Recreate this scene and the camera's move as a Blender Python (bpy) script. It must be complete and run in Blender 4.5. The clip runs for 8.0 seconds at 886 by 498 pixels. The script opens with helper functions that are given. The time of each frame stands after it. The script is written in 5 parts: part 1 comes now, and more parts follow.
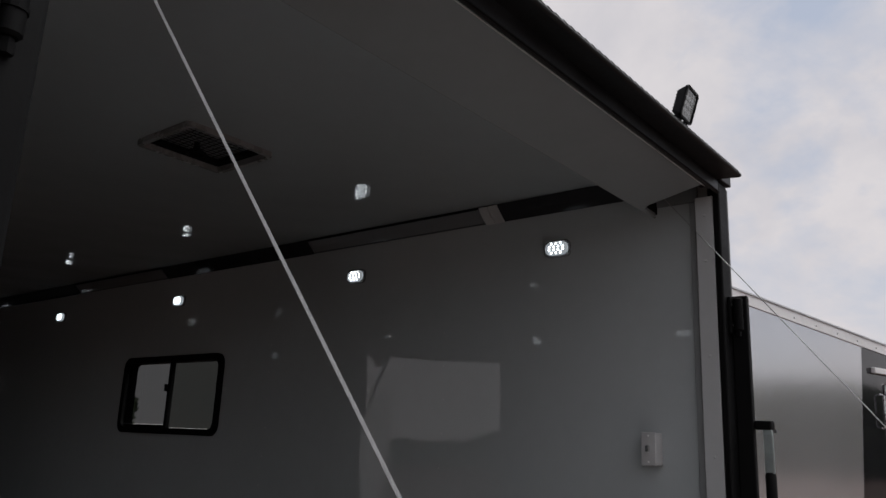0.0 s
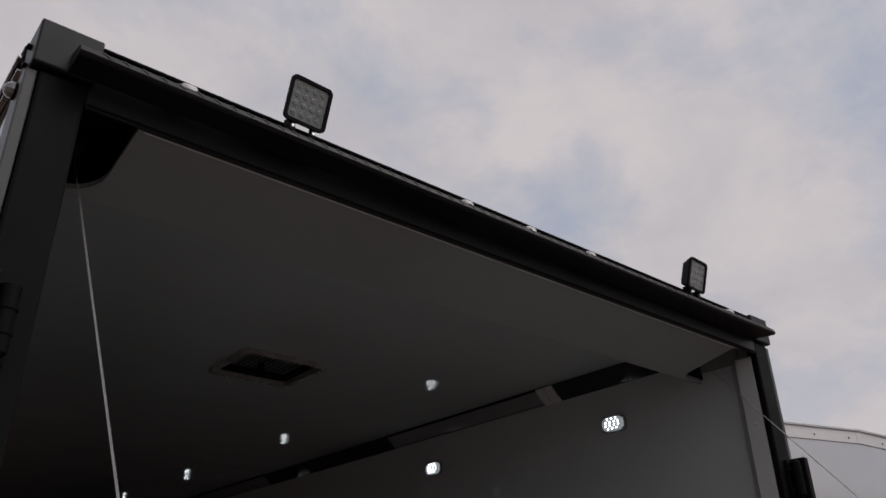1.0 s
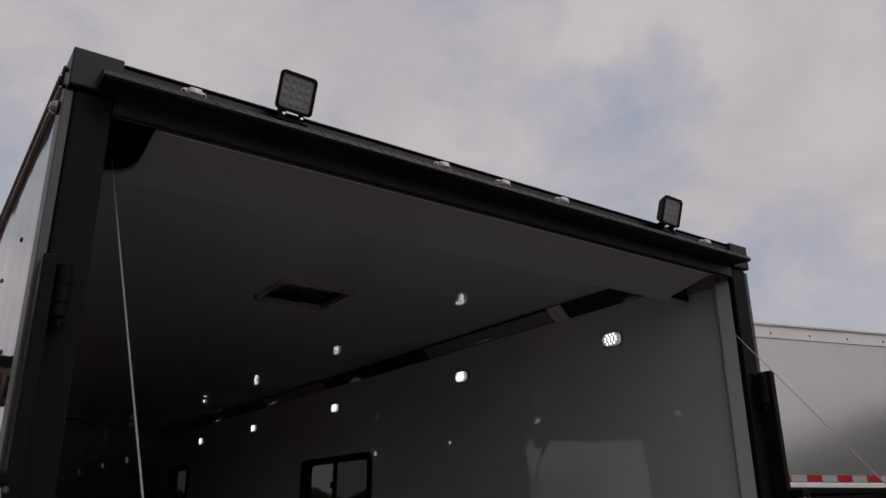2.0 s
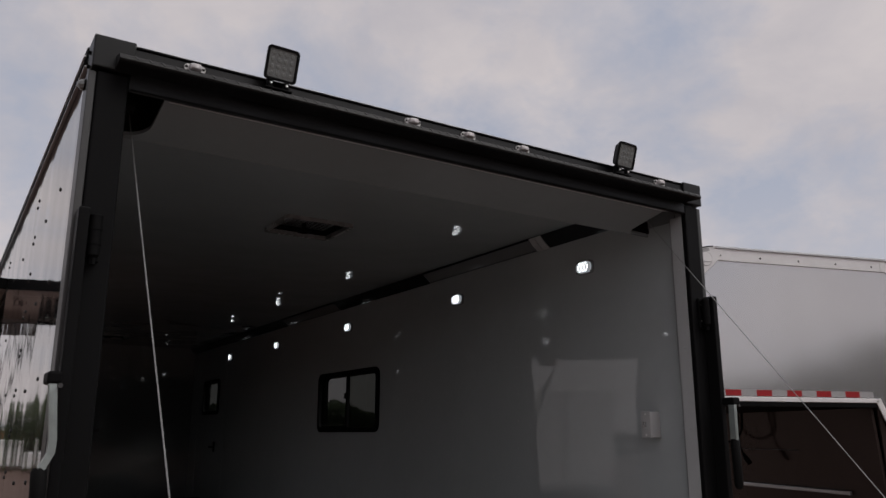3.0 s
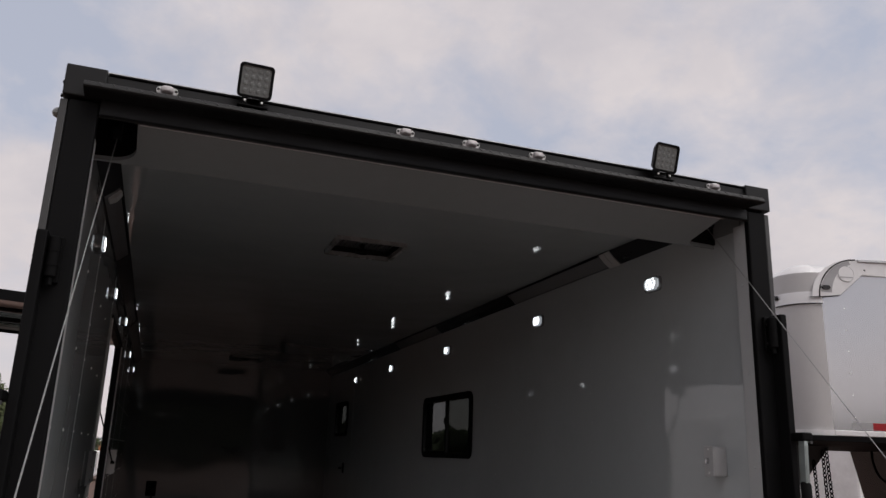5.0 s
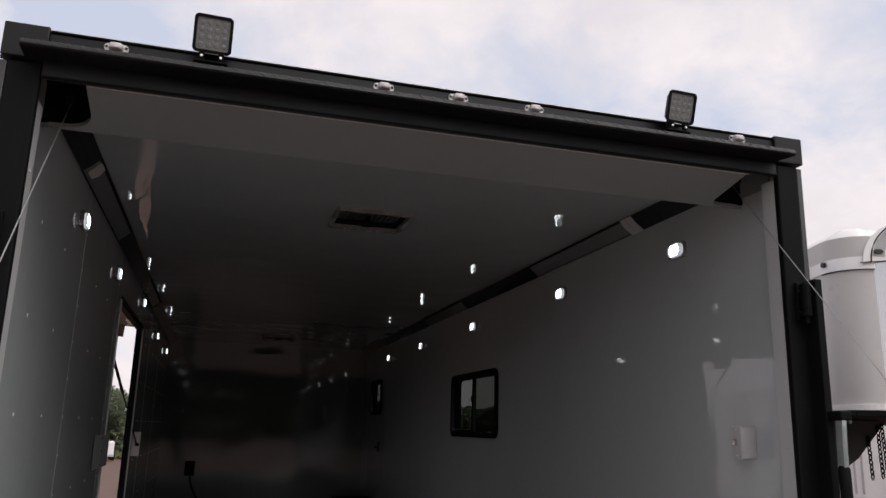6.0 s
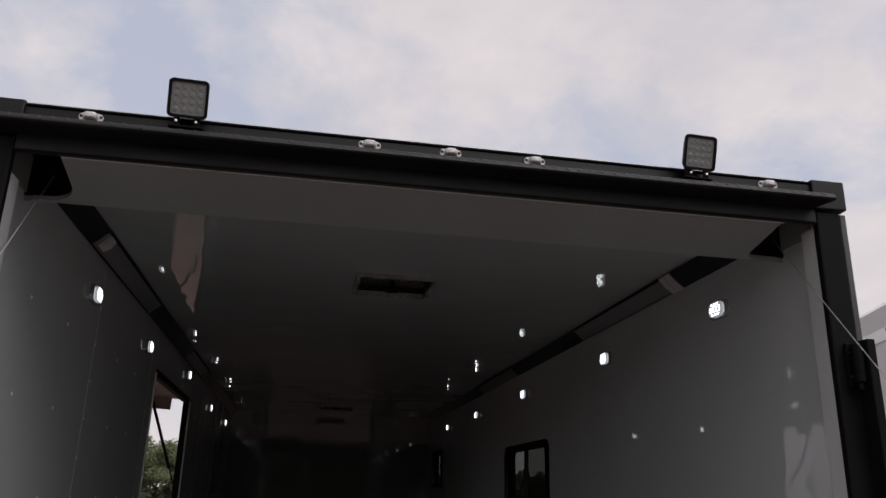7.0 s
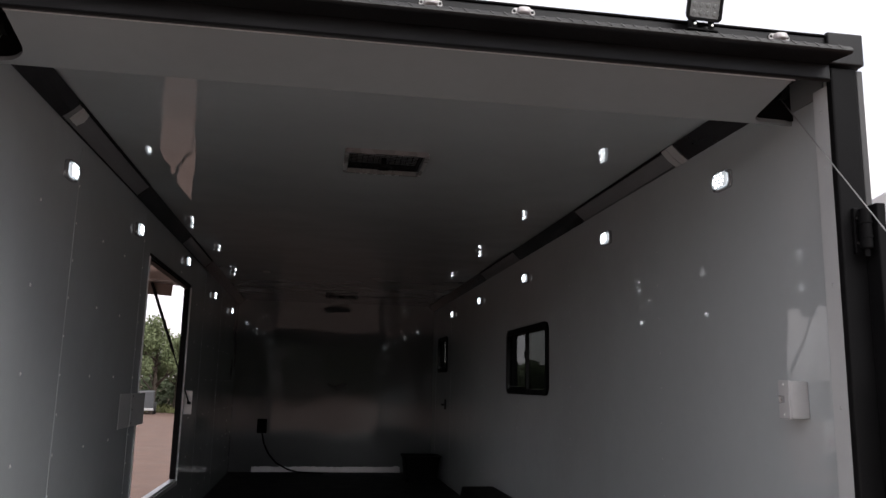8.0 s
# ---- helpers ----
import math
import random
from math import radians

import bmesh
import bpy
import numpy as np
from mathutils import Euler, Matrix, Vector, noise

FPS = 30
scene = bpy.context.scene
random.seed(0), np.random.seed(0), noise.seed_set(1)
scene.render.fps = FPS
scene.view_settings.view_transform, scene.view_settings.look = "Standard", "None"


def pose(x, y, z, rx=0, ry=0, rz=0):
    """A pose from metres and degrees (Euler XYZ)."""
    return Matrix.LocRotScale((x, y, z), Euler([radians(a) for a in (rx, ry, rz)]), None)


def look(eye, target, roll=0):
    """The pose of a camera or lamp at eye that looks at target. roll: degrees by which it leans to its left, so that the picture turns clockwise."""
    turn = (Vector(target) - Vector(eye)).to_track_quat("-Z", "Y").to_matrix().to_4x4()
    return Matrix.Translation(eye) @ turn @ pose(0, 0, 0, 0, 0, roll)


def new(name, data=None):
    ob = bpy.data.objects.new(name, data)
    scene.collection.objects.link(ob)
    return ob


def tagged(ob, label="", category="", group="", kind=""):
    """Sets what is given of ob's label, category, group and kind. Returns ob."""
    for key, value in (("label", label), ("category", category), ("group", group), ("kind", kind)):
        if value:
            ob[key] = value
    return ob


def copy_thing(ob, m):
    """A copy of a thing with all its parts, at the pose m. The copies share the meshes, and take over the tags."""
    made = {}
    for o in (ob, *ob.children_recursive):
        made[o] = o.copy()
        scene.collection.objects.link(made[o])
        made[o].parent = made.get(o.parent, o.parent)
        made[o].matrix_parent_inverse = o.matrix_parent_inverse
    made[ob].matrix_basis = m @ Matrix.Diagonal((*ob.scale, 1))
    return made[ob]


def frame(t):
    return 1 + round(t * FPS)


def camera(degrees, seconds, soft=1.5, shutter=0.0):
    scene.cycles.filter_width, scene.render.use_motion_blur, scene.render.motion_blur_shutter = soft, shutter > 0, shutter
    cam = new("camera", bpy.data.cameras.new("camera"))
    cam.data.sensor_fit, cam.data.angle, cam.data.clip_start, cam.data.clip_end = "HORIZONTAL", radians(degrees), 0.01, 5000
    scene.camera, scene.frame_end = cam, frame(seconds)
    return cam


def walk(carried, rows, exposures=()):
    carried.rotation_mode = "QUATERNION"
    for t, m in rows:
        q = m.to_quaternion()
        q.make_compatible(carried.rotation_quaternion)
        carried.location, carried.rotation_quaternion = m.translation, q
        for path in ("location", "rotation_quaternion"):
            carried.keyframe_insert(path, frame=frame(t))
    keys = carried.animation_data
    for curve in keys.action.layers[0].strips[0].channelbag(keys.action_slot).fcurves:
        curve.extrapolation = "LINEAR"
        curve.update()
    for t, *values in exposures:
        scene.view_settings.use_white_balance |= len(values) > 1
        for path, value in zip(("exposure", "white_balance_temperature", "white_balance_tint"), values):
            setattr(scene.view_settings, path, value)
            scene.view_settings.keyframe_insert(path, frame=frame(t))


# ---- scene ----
cam = camera(59.6, 8.0)
PATH = [
    (0, (-1.514, -0.911, 1.592), (-0.009, 0.315, 2.076), 2.4),
    (0.2, (-1.444, -0.968, 1.619), (-0.058, 0.349, 2.206), 3.27),
    (0.3, (-1.418, -1.012, 1.634), (-0.068, 0.326, 2.257), 3.37),
    (0.5, (-1.394, -1.072, 1.644), (-0.1, 0.291, 2.329), 3.1),
    (0.7, (-1.398, -1.156, 1.645), (-0.151, 0.211, 2.405), 1.76),
    (0.8, (-1.405, -1.194, 1.642), (-0.177, 0.158, 2.458), 0.72),
    (1.0, (-1.426, -1.29, 1.63), (-0.253, 0.066, 2.517), -1.33),
    (1.2, (-1.439, -1.374, 1.639), (-0.287, 0.04, 2.46), -1.41),
    (2.3, (-1.475, -1.888, 1.601), (-0.414, -0.323, 2.255), -0.04),
    (2.5, (-1.498, -1.983, 1.585), (-0.451, -0.4, 2.217), 0.3),
    (2.7, (-1.521, -2.072, 1.556), (-0.462, -0.462, 2.092), 0.14),
    (2.8, (-1.524, -2.113, 1.55), (-0.465, -0.499, 2.073), 0.16),
    (3, (-1.517, -2.188, 1.56), (-0.463, -0.553, 2.024), -0.0),
    (3.2, (-1.477, -2.246, 1.548), (-0.415, -0.602, 1.96), 0.29),
    (3.3, (-1.44, -2.27, 1.542), (-0.379, -0.62, 1.935), 0.55),
    (3.5, (-1.366, -2.315, 1.542), (-0.352, -0.632, 1.914), 1.0),
    (3.7, (-1.307, -2.339, 1.549), (-0.416, -0.591, 1.937), 1.89),
    (3.8, (-1.282, -2.333, 1.55), (-0.435, -0.565, 1.948), 2.13),
    (4, (-1.226, -2.313, 1.566), (-0.449, -0.519, 1.987), 2.4),
    (4.2, (-1.192, -2.296, 1.572), (-0.465, -0.497, 2.056), 2.61),
    (5.3, (-0.801, -2.31, 1.582), (-0.214, -0.469, 2.098), 1.7),
    (5.5, (-0.752, -2.269, 1.58), (-0.225, -0.401, 2.06), 1.9),
    (5.7, (-0.707, -2.213, 1.576), (-0.214, -0.33, 2.036), 2.02),
    (5.8, (-0.683, -2.179, 1.585), (-0.198, -0.294, 2.045), 2.03),
    (6, (-0.646, -2.141, 1.613), (-0.112, -0.269, 2.07), 1.5),
    (6.2, (-0.61, -2.106, 1.634), (-0.057, -0.244, 2.111), 1.49),
    (6.3, (-0.59, -2.087, 1.639), (-0.043, -0.23, 2.138), 1.42),
    (6.5, (-0.538, -2.069, 1.647), (-0.035, -0.211, 2.191), 1.2),
    (6.7, (-0.469, -2.049, 1.652), (-0.029, -0.185, 2.229), 0.87),
    (6.8, (-0.428, -2.043, 1.655), (-0.023, -0.176, 2.248), 0.82),
    (7, (-0.365, -2.032, 1.663), (-0.041, -0.156, 2.275), 1.5),
    (7.2, (-0.319, -2.017, 1.667), (-0.068, -0.126, 2.268), 2.02),
    (7.3, (-0.308, -2.009, 1.666), (-0.083, -0.113, 2.26), 2.14),
    (7.5, (-0.293, -1.992, 1.66), (-0.095, -0.085, 2.229), 2.4),
    (7.7, (-0.28, -1.972, 1.653), (-0.088, -0.053, 2.183), 2.15),
    (7.8, (-0.269, -1.951, 1.651), (-0.072, -0.013, 2.102), 2.08),
    (7.9, (-0.271, -1.924, 1.626), (-0.018, 0.019, 2.026), 1.69),
    (8, (-0.257, -1.901, 1.617), (0.055, 0.044, 1.966), 1.2),
]

EXPOSURES = [(0.0, 0.27, 6300, 7), (0.5, 0.29, 6300, 7), (1.0, 0.0, 6450, 9), (2.5, -0.14, 6500, 10), (3.0, 0.0, 6500, 10), (3.5, 0.27, 6500, 10), (4.0, 0.25, 6500, 10),
             (5.5, 0.25, 6500, 10), (6.0, 0.68, 6500, 10), (6.5, 0.60, 6500, 10), (7.0, 0.36, 6500, 10), (7.5, 0.4, 6500, 10), (7.8, 0.94, 6450, 10), (8.0, 1.32, 6400, 9)]
walk(cam, [(t, look(eye, target, roll)) for t, eye, target, roll in PATH], EXPOSURES)


# ---- sky and sun ----
SUN_EL, SUN_AZ = 52.0, 148.0


def build_world():
    w = bpy.data.worlds.new("overcast_sky")
    scene.world = w
    w.use_nodes = True
    nt = w.node_tree
    nt.nodes.clear()
    N = nt.nodes.new
    L = nt.links.new
    out = N("ShaderNodeOutputWorld")
    bg = N("ShaderNodeBackground")
    sky = N("ShaderNodeTexSky")
    sky.sky_type = "NISHITA"
    sky.sun_disc = False
    sky.sun_elevation, sky.sun_rotation = radians(SUN_EL), radians(SUN_AZ)
    tc = N("ShaderNodeTexCoord")
    sep = N("ShaderNodeSeparateXYZ")
    L(tc.outputs["Generated"], sep.inputs[0])
    # clouds lie on a flat layer: divide the direction by its height
    lift = N("ShaderNodeMath")
    lift.operation = "MAXIMUM"
    L(sep.outputs["Z"], lift.inputs[0])
    lift.inputs[1].default_value = 0.0
    add = N("ShaderNodeMath")
    add.operation = "ADD"
    L(lift.outputs[0], add.inputs[0])
    add.inputs[1].default_value = 0.48
    div = N("ShaderNodeVectorMath")
    div.operation = "DIVIDE"
    comb = N("ShaderNodeCombineXYZ")
    for k in range(3):
        L(add.outputs[0], comb.inputs[k])
    L(tc.outputs["Generated"], div.inputs[0])
    L(comb.outputs[0], div.inputs[1])
    off = N("ShaderNodeVectorMath")
    off.operation = "ADD"
    L(div.outputs[0], off.inputs[0])
    off.inputs[1].default_value = (0.35, 1.9, 0.0)

    def fbm(scale, detail, rough, distort):
        n = N("ShaderNodeTexNoise")
        n.inputs["Scale"].default_value = scale
        n.inputs["Detail"].default_value = detail
        n.inputs["Roughness"].default_value = rough
        n.inputs["Distortion"].default_value = distort
        L(off.outputs[0], n.inputs["Vector"])
        return n

    big = fbm(2.0, 7, 0.55, 0.2)
    fine = fbm(4.6, 8, 0.58, 0.25)
    cover = N("ShaderNodeValToRGB")
    cover.color_ramp.elements[0].position, cover.color_ramp.elements[1].position = 0.385, 0.575
    # the larger gaps and banks of the cloud layer: bearing, height, radius in degrees, and how much cloud they add
    total = big.outputs["Fac"]
    for az, el, rad, amount in ((53, 23, 11, -0.06), (79, 28, 9, -0.06), (74, 34, 8, -0.04), (1, 30, 9, -0.05), (-11, 28, 10, -0.05), (46, 25, 8, -0.035), (20, 26, 6, -0.03), (74, 15, 5, -0.02),
                                (22, 31, 13, 0.06), (33, 36, 14, 0.07), (44, 40, 12, 0.05), (66, 36, 9, 0.05), (70, 28, 7, 0.06), (64, 21, 8, 0.06), (31, 26, 8, 0.05), (78, 20, 9, 0.09), (8, 28, 5, 0.03), (-24, 28, 9, 0.05)):
        dot = N("ShaderNodeVectorMath")
        dot.operation = "DOT_PRODUCT"
        L(tc.outputs["Generated"], dot.inputs[0])
        dot.inputs[1].default_value = (math.sin(radians(az)) * math.cos(radians(el)), math.cos(radians(az)) * math.cos(radians(el)), math.sin(radians(el)))
        lobe = N("ShaderNodeMapRange")
        lobe.interpolation_type = "SMOOTHSTEP"
        lobe.inputs["From Min"].default_value, lobe.inputs["From Max"].default_value = math.cos(radians(rad)), 1.0
        lobe.inputs["To Min"].default_value, lobe.inputs["To Max"].default_value = 0.0, amount
        L(dot.outputs["Value"], lobe.inputs["Value"])
        plus = N("ShaderNodeMath")
        plus.operation = "ADD"
        L(total, plus.inputs[0])
        L(lobe.outputs[0], plus.inputs[1])
        total = plus.outputs[0]
    # small ragged wisps over banks and gaps alike
    wisp = fbm(7.0, 8, 0.58, 0.25)
    wsum = N("ShaderNodeMath")
    wsum.operation = "MULTIPLY_ADD"
    L(wisp.outputs["Fac"], wsum.inputs[0])
    wsum.inputs[1].default_value = 0.42
    L(total, wsum.inputs[2])
    wless = N("ShaderNodeMath")
    wless.operation = "SUBTRACT"
    L(wsum.outputs[0], wless.inputs[0])
    wless.inputs[1].default_value = 0.185
    L(wless.outputs[0], cover.inputs[0])
    # cloud body: pinkish white with greyer bellies
    tone = N("ShaderNodeValToRGB")
    tone.color_ramp.elements[0].position, tone.color_ramp.elements[1].position = 0.32, 0.64
    tone.color_ramp.elements[0].color = (0.488, 0.463, 0.492, 1)
    tone.color_ramp.elements[1].color = (0.602, 0.556, 0.562, 1)
    L(fine.outputs["Fac"], tone.inputs[0])
    clear = N("ShaderNodeMix")
    clear.data_type = "RGBA"
    clear.inputs["Factor"].default_value = 0.82
    tint = N("ShaderNodeMix")
    tint.data_type = "RGBA"
    tint.blend_type = "MULTIPLY"
    tint.inputs["Factor"].default_value = 1.0
    L(sky.outputs[0], tint.inputs["A"])
    tint.inputs["B"].default_value = (0.09, 0.09, 0.09, 1)
    L(tint.outputs["Result"], clear.inputs["A"])
    clear.inputs["B"].default_value = (0.432, 0.450, 0.528, 1)
    mix = N("ShaderNodeMix")
    mix.data_type = "RGBA"
    L(cover.outputs[0], mix.inputs["Factor"])
    L(clear.outputs["Result"], mix.inputs["A"])
    L(tone.outputs[0], mix.inputs["B"])
    # haze towards the horizon
    haze = N("ShaderNodeMapRange")
    haze.inputs["From Min"].default_value, haze.inputs["From Max"].default_value = 0.0, 0.30
    haze.inputs["To Min"].default_value, haze.inputs["To Max"].default_value = 0.85, 0.0
    L(sep.outputs["Z"], haze.inputs["Value"])
    hz = N("ShaderNodeMix")
    hz.data_type = "RGBA"
    L(haze.outputs[0], hz.inputs["Factor"])
    L(mix.outputs["Result"], hz.inputs["A"])
    hz.inputs["B"].default_value = (0.60, 0.545, 0.545, 1)
    L(hz.outputs["Result"], bg.inputs["Color"])
    bg.inputs["Strength"].default_value = 1.0
    L(bg.outputs[0], out.inputs[0])


build_world()
sun = new("sun", bpy.data.lights.new("sun", "SUN"))
sun.data.energy, sun.data.angle, sun.data.color = 1.45, radians(50), (1.0, 0.96, 0.92)
sun.matrix_world = look((0, 0, 30), Vector((0, 0, 30)) - Vector((math.sin(radians(SUN_AZ)) * math.cos(radians(SUN_EL)), math.cos(radians(SUN_AZ)) * math.cos(radians(SUN_EL)), math.sin(radians(SUN_EL)))))


# ---- materials ----
def mat(name, base, rough=0.5, metal=0.0, var=0.12, scale=6.0, fine=60.0, bump=0.0, bump_scale=40.0, bump_detail=6, wave=0.0, wave_scale=1.2, coat=0.0,
        spec=0.5, rough_var=0.1, stretch=(1, 1, 1), emit=0.0, emit_color=None, dirt=None, dirt_amount=0.0, per_object=0.0):
    """One surface: base colour varied at two scales, uneven gloss, fine relief and a slow waviness of the sheet."""
    m = bpy.data.materials.new(name)
    m.use_nodes = True
    nt = m.node_tree
    N, L = nt.nodes.new, nt.links.new
    b = nt.nodes["Principled BSDF"]
    tc = N("ShaderNodeTexCoord")
    mp = N("ShaderNodeMapping")
    mp.inputs["Scale"].default_value = stretch
    L(tc.outputs["Object"], mp.inputs["Vector"])

    def nz(sc, det=5, rg=0.6):
        n = N("ShaderNodeTexNoise")
        n.inputs["Scale"].default_value, n.inputs["Detail"].default_value, n.inputs["Roughness"].default_value = sc, det, rg
        L(mp.outputs[0], n.inputs["Vector"])
        return n

    n1, n2 = nz(scale), nz(fine, 3)
    s = N("ShaderNodeMath")
    s.operation = "MULTIPLY_ADD"
    L(n2.outputs["Fac"], s.inputs[0])
    s.inputs[1].default_value = 0.45
    L(n1.outputs["Fac"], s.inputs[2])
    src = s.outputs[0]
    if per_object:
        oi = N("ShaderNodeObjectInfo")
        p = N("ShaderNodeMath")
        p.operation = "MULTIPLY_ADD"
        L(oi.outputs["Random"], p.inputs[0])
        p.inputs[1].default_value = per_object
        L(src, p.inputs[2])
        src = p.outputs[0]
    r = N("ShaderNodeMapRange")
    r.inputs["From Min"].default_value, r.inputs["From Max"].default_value = 0.42, 1.02 + per_object
    r.inputs["To Min"].default_value, r.inputs["To Max"].default_value = 1 - var, 1 + var
    L(src, r.inputs["Value"])
    mul = N("ShaderNodeVectorMath")
    mul.operation = "SCALE"
    mul.inputs[0].default_value = base
    L(r.outputs[0], mul.inputs["Scale"])
    col = mul.outputs[0]
    if dirt:
        dn = nz(scale * 0.45, 8, 0.7)
        ramp = N("ShaderNodeMapRange")
        ramp.inputs["From Min"].default_value, ramp.inputs["From Max"].default_value = 0.5, 0.72
        ramp.inputs["To Min"].default_value, ramp.inputs["To Max"].default_value = 0.0, dirt_amount
        L(dn.outputs["Fac"], ramp.inputs["Value"])
        dm = N("ShaderNodeMix")
        dm.data_type = "RGBA"
        L(ramp.outputs[0], dm.inputs["Factor"])
        L(col, dm.inputs["A"])
        dm.inputs["B"].default_value = (*dirt, 1)
        col = dm.outputs["Result"]
    L(col, b.inputs["Base Color"])
    rr = N("ShaderNodeMapRange")
    rr.inputs["From Min"].default_value, rr.inputs["From Max"].default_value = 0.4, 1.05
    rr.inputs["To Min"].default_value, rr.inputs["To Max"].default_value = max(0.02, rough * (1 - rough_var)), min(1, rough * (1 + rough_var * 3))
    L(s.outputs[0], rr.inputs["Value"])
    L(rr.outputs[0], b.inputs["Roughness"])
    b.inputs["Metallic"].default_value = metal
    b.inputs["Specular IOR Level"].default_value = spec
    b.inputs["Coat Weight"].default_value = coat
    b.inputs["Coat Roughness"].default_value = 0.04
    normal = None
    if wave:
        wn = nz(wave_scale, 1, 0.4)
        bp = N("ShaderNodeBump")
        bp.inputs["Strength"].default_value, bp.inputs["Distance"].default_value = 1.0, wave
        L(wn.outputs["Fac"], bp.inputs["Height"])
        normal = bp.outputs[0]
    if bump:
        bn = nz(bump_scale, bump_detail, 0.65 if bump_detail > 2 else 0.4)
        bp = N("ShaderNodeBump")
        bp.inputs["Strength"].default_value, bp.inputs["Distance"].default_value = 1.0, bump
        L(bn.outputs["Fac"], bp.inputs["Height"])
        if normal:
            L(normal, bp.inputs["Normal"])
        normal = bp.outputs[0]
    if normal:
        L(normal, b.inputs["Normal"])
        if coat:
            L(normal, b.inputs["Coat Normal"])
    if emit:
        b.inputs["Emission Color"].default_value = (*(emit_color or base), 1)
        b.inputs["Emission Strength"].default_value = emit
    return m


def glass(name, tint, clear, rough=0.02):
    """A tinted pane: part see-through, part gloss."""
    m = bpy.data.materials.new(name)
    m.use_nodes = True
    nt = m.node_tree
    N, L = nt.nodes.new, nt.links.new
    out = nt.nodes["Material Output"]
    b = nt.nodes["Principled BSDF"]
    b.inputs["Base Color"].default_value = (0.006, 0.006, 0.007, 1)
    b.inputs["Roughness"].default_value = rough
    t = N("ShaderNodeBsdfTransparent")
    t.inputs["Color"].default_value = (*tint, 1)
    mix = N("ShaderNodeMixShader")
    mix.inputs[0].default_value = clear
    L(b.outputs[0], mix.inputs[1])
    L(t.outputs[0], mix.inputs[2])
    L(mix.outputs[0], out.inputs["Surface"])
    return m


M_WALL = mat("white_gloss_wall_panel", (0.438, 0.466, 0.472), 0.018, var=0.04, scale=1.4, fine=18, wave=0.006, wave_scale=1.3, spec=0.42, bump=0.0008, bump_scale=4.5, bump_detail=1, dirt=(0.27, 0.26, 0.255), dirt_amount=0.18)
# The wall's gloss white, toned down for the shade on the downward face.
M_CEIL = mat("shade_toned_ceiling_panel", (0.350, 0.365, 0.370), 0.02, var=0.04, scale=1.1, fine=16, wave=0.0085, wave_scale=2.5, spec=0.55, bump=0.0006, bump_scale=5.0, bump_detail=1)
# White soffit with the shade under the header mixed into its base.
M_SOFFIT = mat("shade_toned_satin_soffit", (0.235, 0.246, 0.250), 0.040, var=0.05, scale=1.3, fine=20, wave=0.007, wave_scale=2.4)
# White wall at the far end; its base is darkened for the dim light there.
M_NOSE = mat("shade_toned_nose_panel", (0.165, 0.178, 0.182), 0.05, var=0.04, scale=1.2, fine=18, wave=0.005, wave_scale=1.4, spec=0.65, dirt=(0.15, 0.148, 0.145), dirt_amount=0.25)
M_TRIM = mat("light_grey_trim", (0.47, 0.48, 0.48), 0.35, var=0.05, scale=3, fine=40, bump=0.0004, bump_scale=90)
M_FLANGE = mat("mid_grey_flange", (0.30, 0.31, 0.31), 0.3, var=0.06, scale=3, fine=40, spec=0.3)
M_BLACK = mat("black_powder_coat", (0.0056, 0.0056, 0.0060), 0.46, spec=0.08, var=0.25, scale=4, fine=80, bump=0.0003, bump_scale=120, rough_var=0.25, dirt=(0.009, 0.0087, 0.0084), dirt_amount=0.35)
M_BLACKTUBE = mat("black_satin_steel", (0.0045, 0.0045, 0.0048), 0.55, spec=0.07, var=0.3, scale=5, fine=60, bump=0.0008, bump_scale=120)
M_HEADER = mat("black_satin_header_paint", (0.0060, 0.0060, 0.0064), 0.34, spec=0.27, var=0.25, scale=4, fine=80, bump=0.0003, bump_scale=60, wave=0.003, wave_scale=5, rough_var=0.25, dirt=(0.013, 0.0125, 0.012), dirt_amount=0.4)
# Near-black base that puts missing light into the colour of recessed parts.
M_CAVITY = mat("painted_shade_black", (0.005, 0.005, 0.005), 0.7, var=0.3, spec=0.1)
M_SKIN = mat("black_gloss_skin", (0.012, 0.012, 0.014), 0.06, var=0.15, scale=2, fine=30, wave=0.004, wave_scale=1.6, spec=0.8, coat=0.0, stretch=(1, 2.4, 0.5), dirt=(0.06, 0.055, 0.05), dirt_amount=0.10)
M_EDGE = mat("weathered_grey_edge", (0.062, 0.062, 0.062), 0.42, metal=0.4, var=0.15, scale=6, fine=50)
M_FLOOR = mat("black_rubber_floor", (0.010, 0.010, 0.010), 0.55, spec=0.25, var=0.25, scale=5, fine=90, bump=0.001, bump_scale=70)
M_ALU = mat("bright_aluminium", (0.62, 0.62, 0.63), 0.24, metal=1.0, var=0.10, scale=8, fine=90, bump=0.0006, bump_scale=60)
M_ALUDULL = mat("dull_aluminium", (0.52, 0.52, 0.53), 0.42, metal=0.85, var=0.12, scale=7, fine=70, bump=0.0004, bump_scale=80)
M_ZINC = mat("zinc_lever", (0.30, 0.335, 0.325), 0.40, metal=0.6, var=0.15, scale=18, fine=120)
M_RUBBER = mat("black_rubber_grip", (0.005, 0.005, 0.005), 0.6, spec=0.1, var=0.2, scale=20, fine=120)
M_COVE_D = mat("dark_gloss_cove", (0.030, 0.030, 0.032), 0.12, var=0.1, scale=2, fine=30, wave=0.003, wave_scale=3)
M_COVE_L = mat("grey_gloss_cove", (0.20, 0.20, 0.205), 0.06, var=0.06, scale=2, fine=30, wave=0.004, wave_scale=3)
M_CLIP = mat("pale_grey_clip", (0.47, 0.465, 0.455), 0.3, var=0.06, scale=8, fine=60)
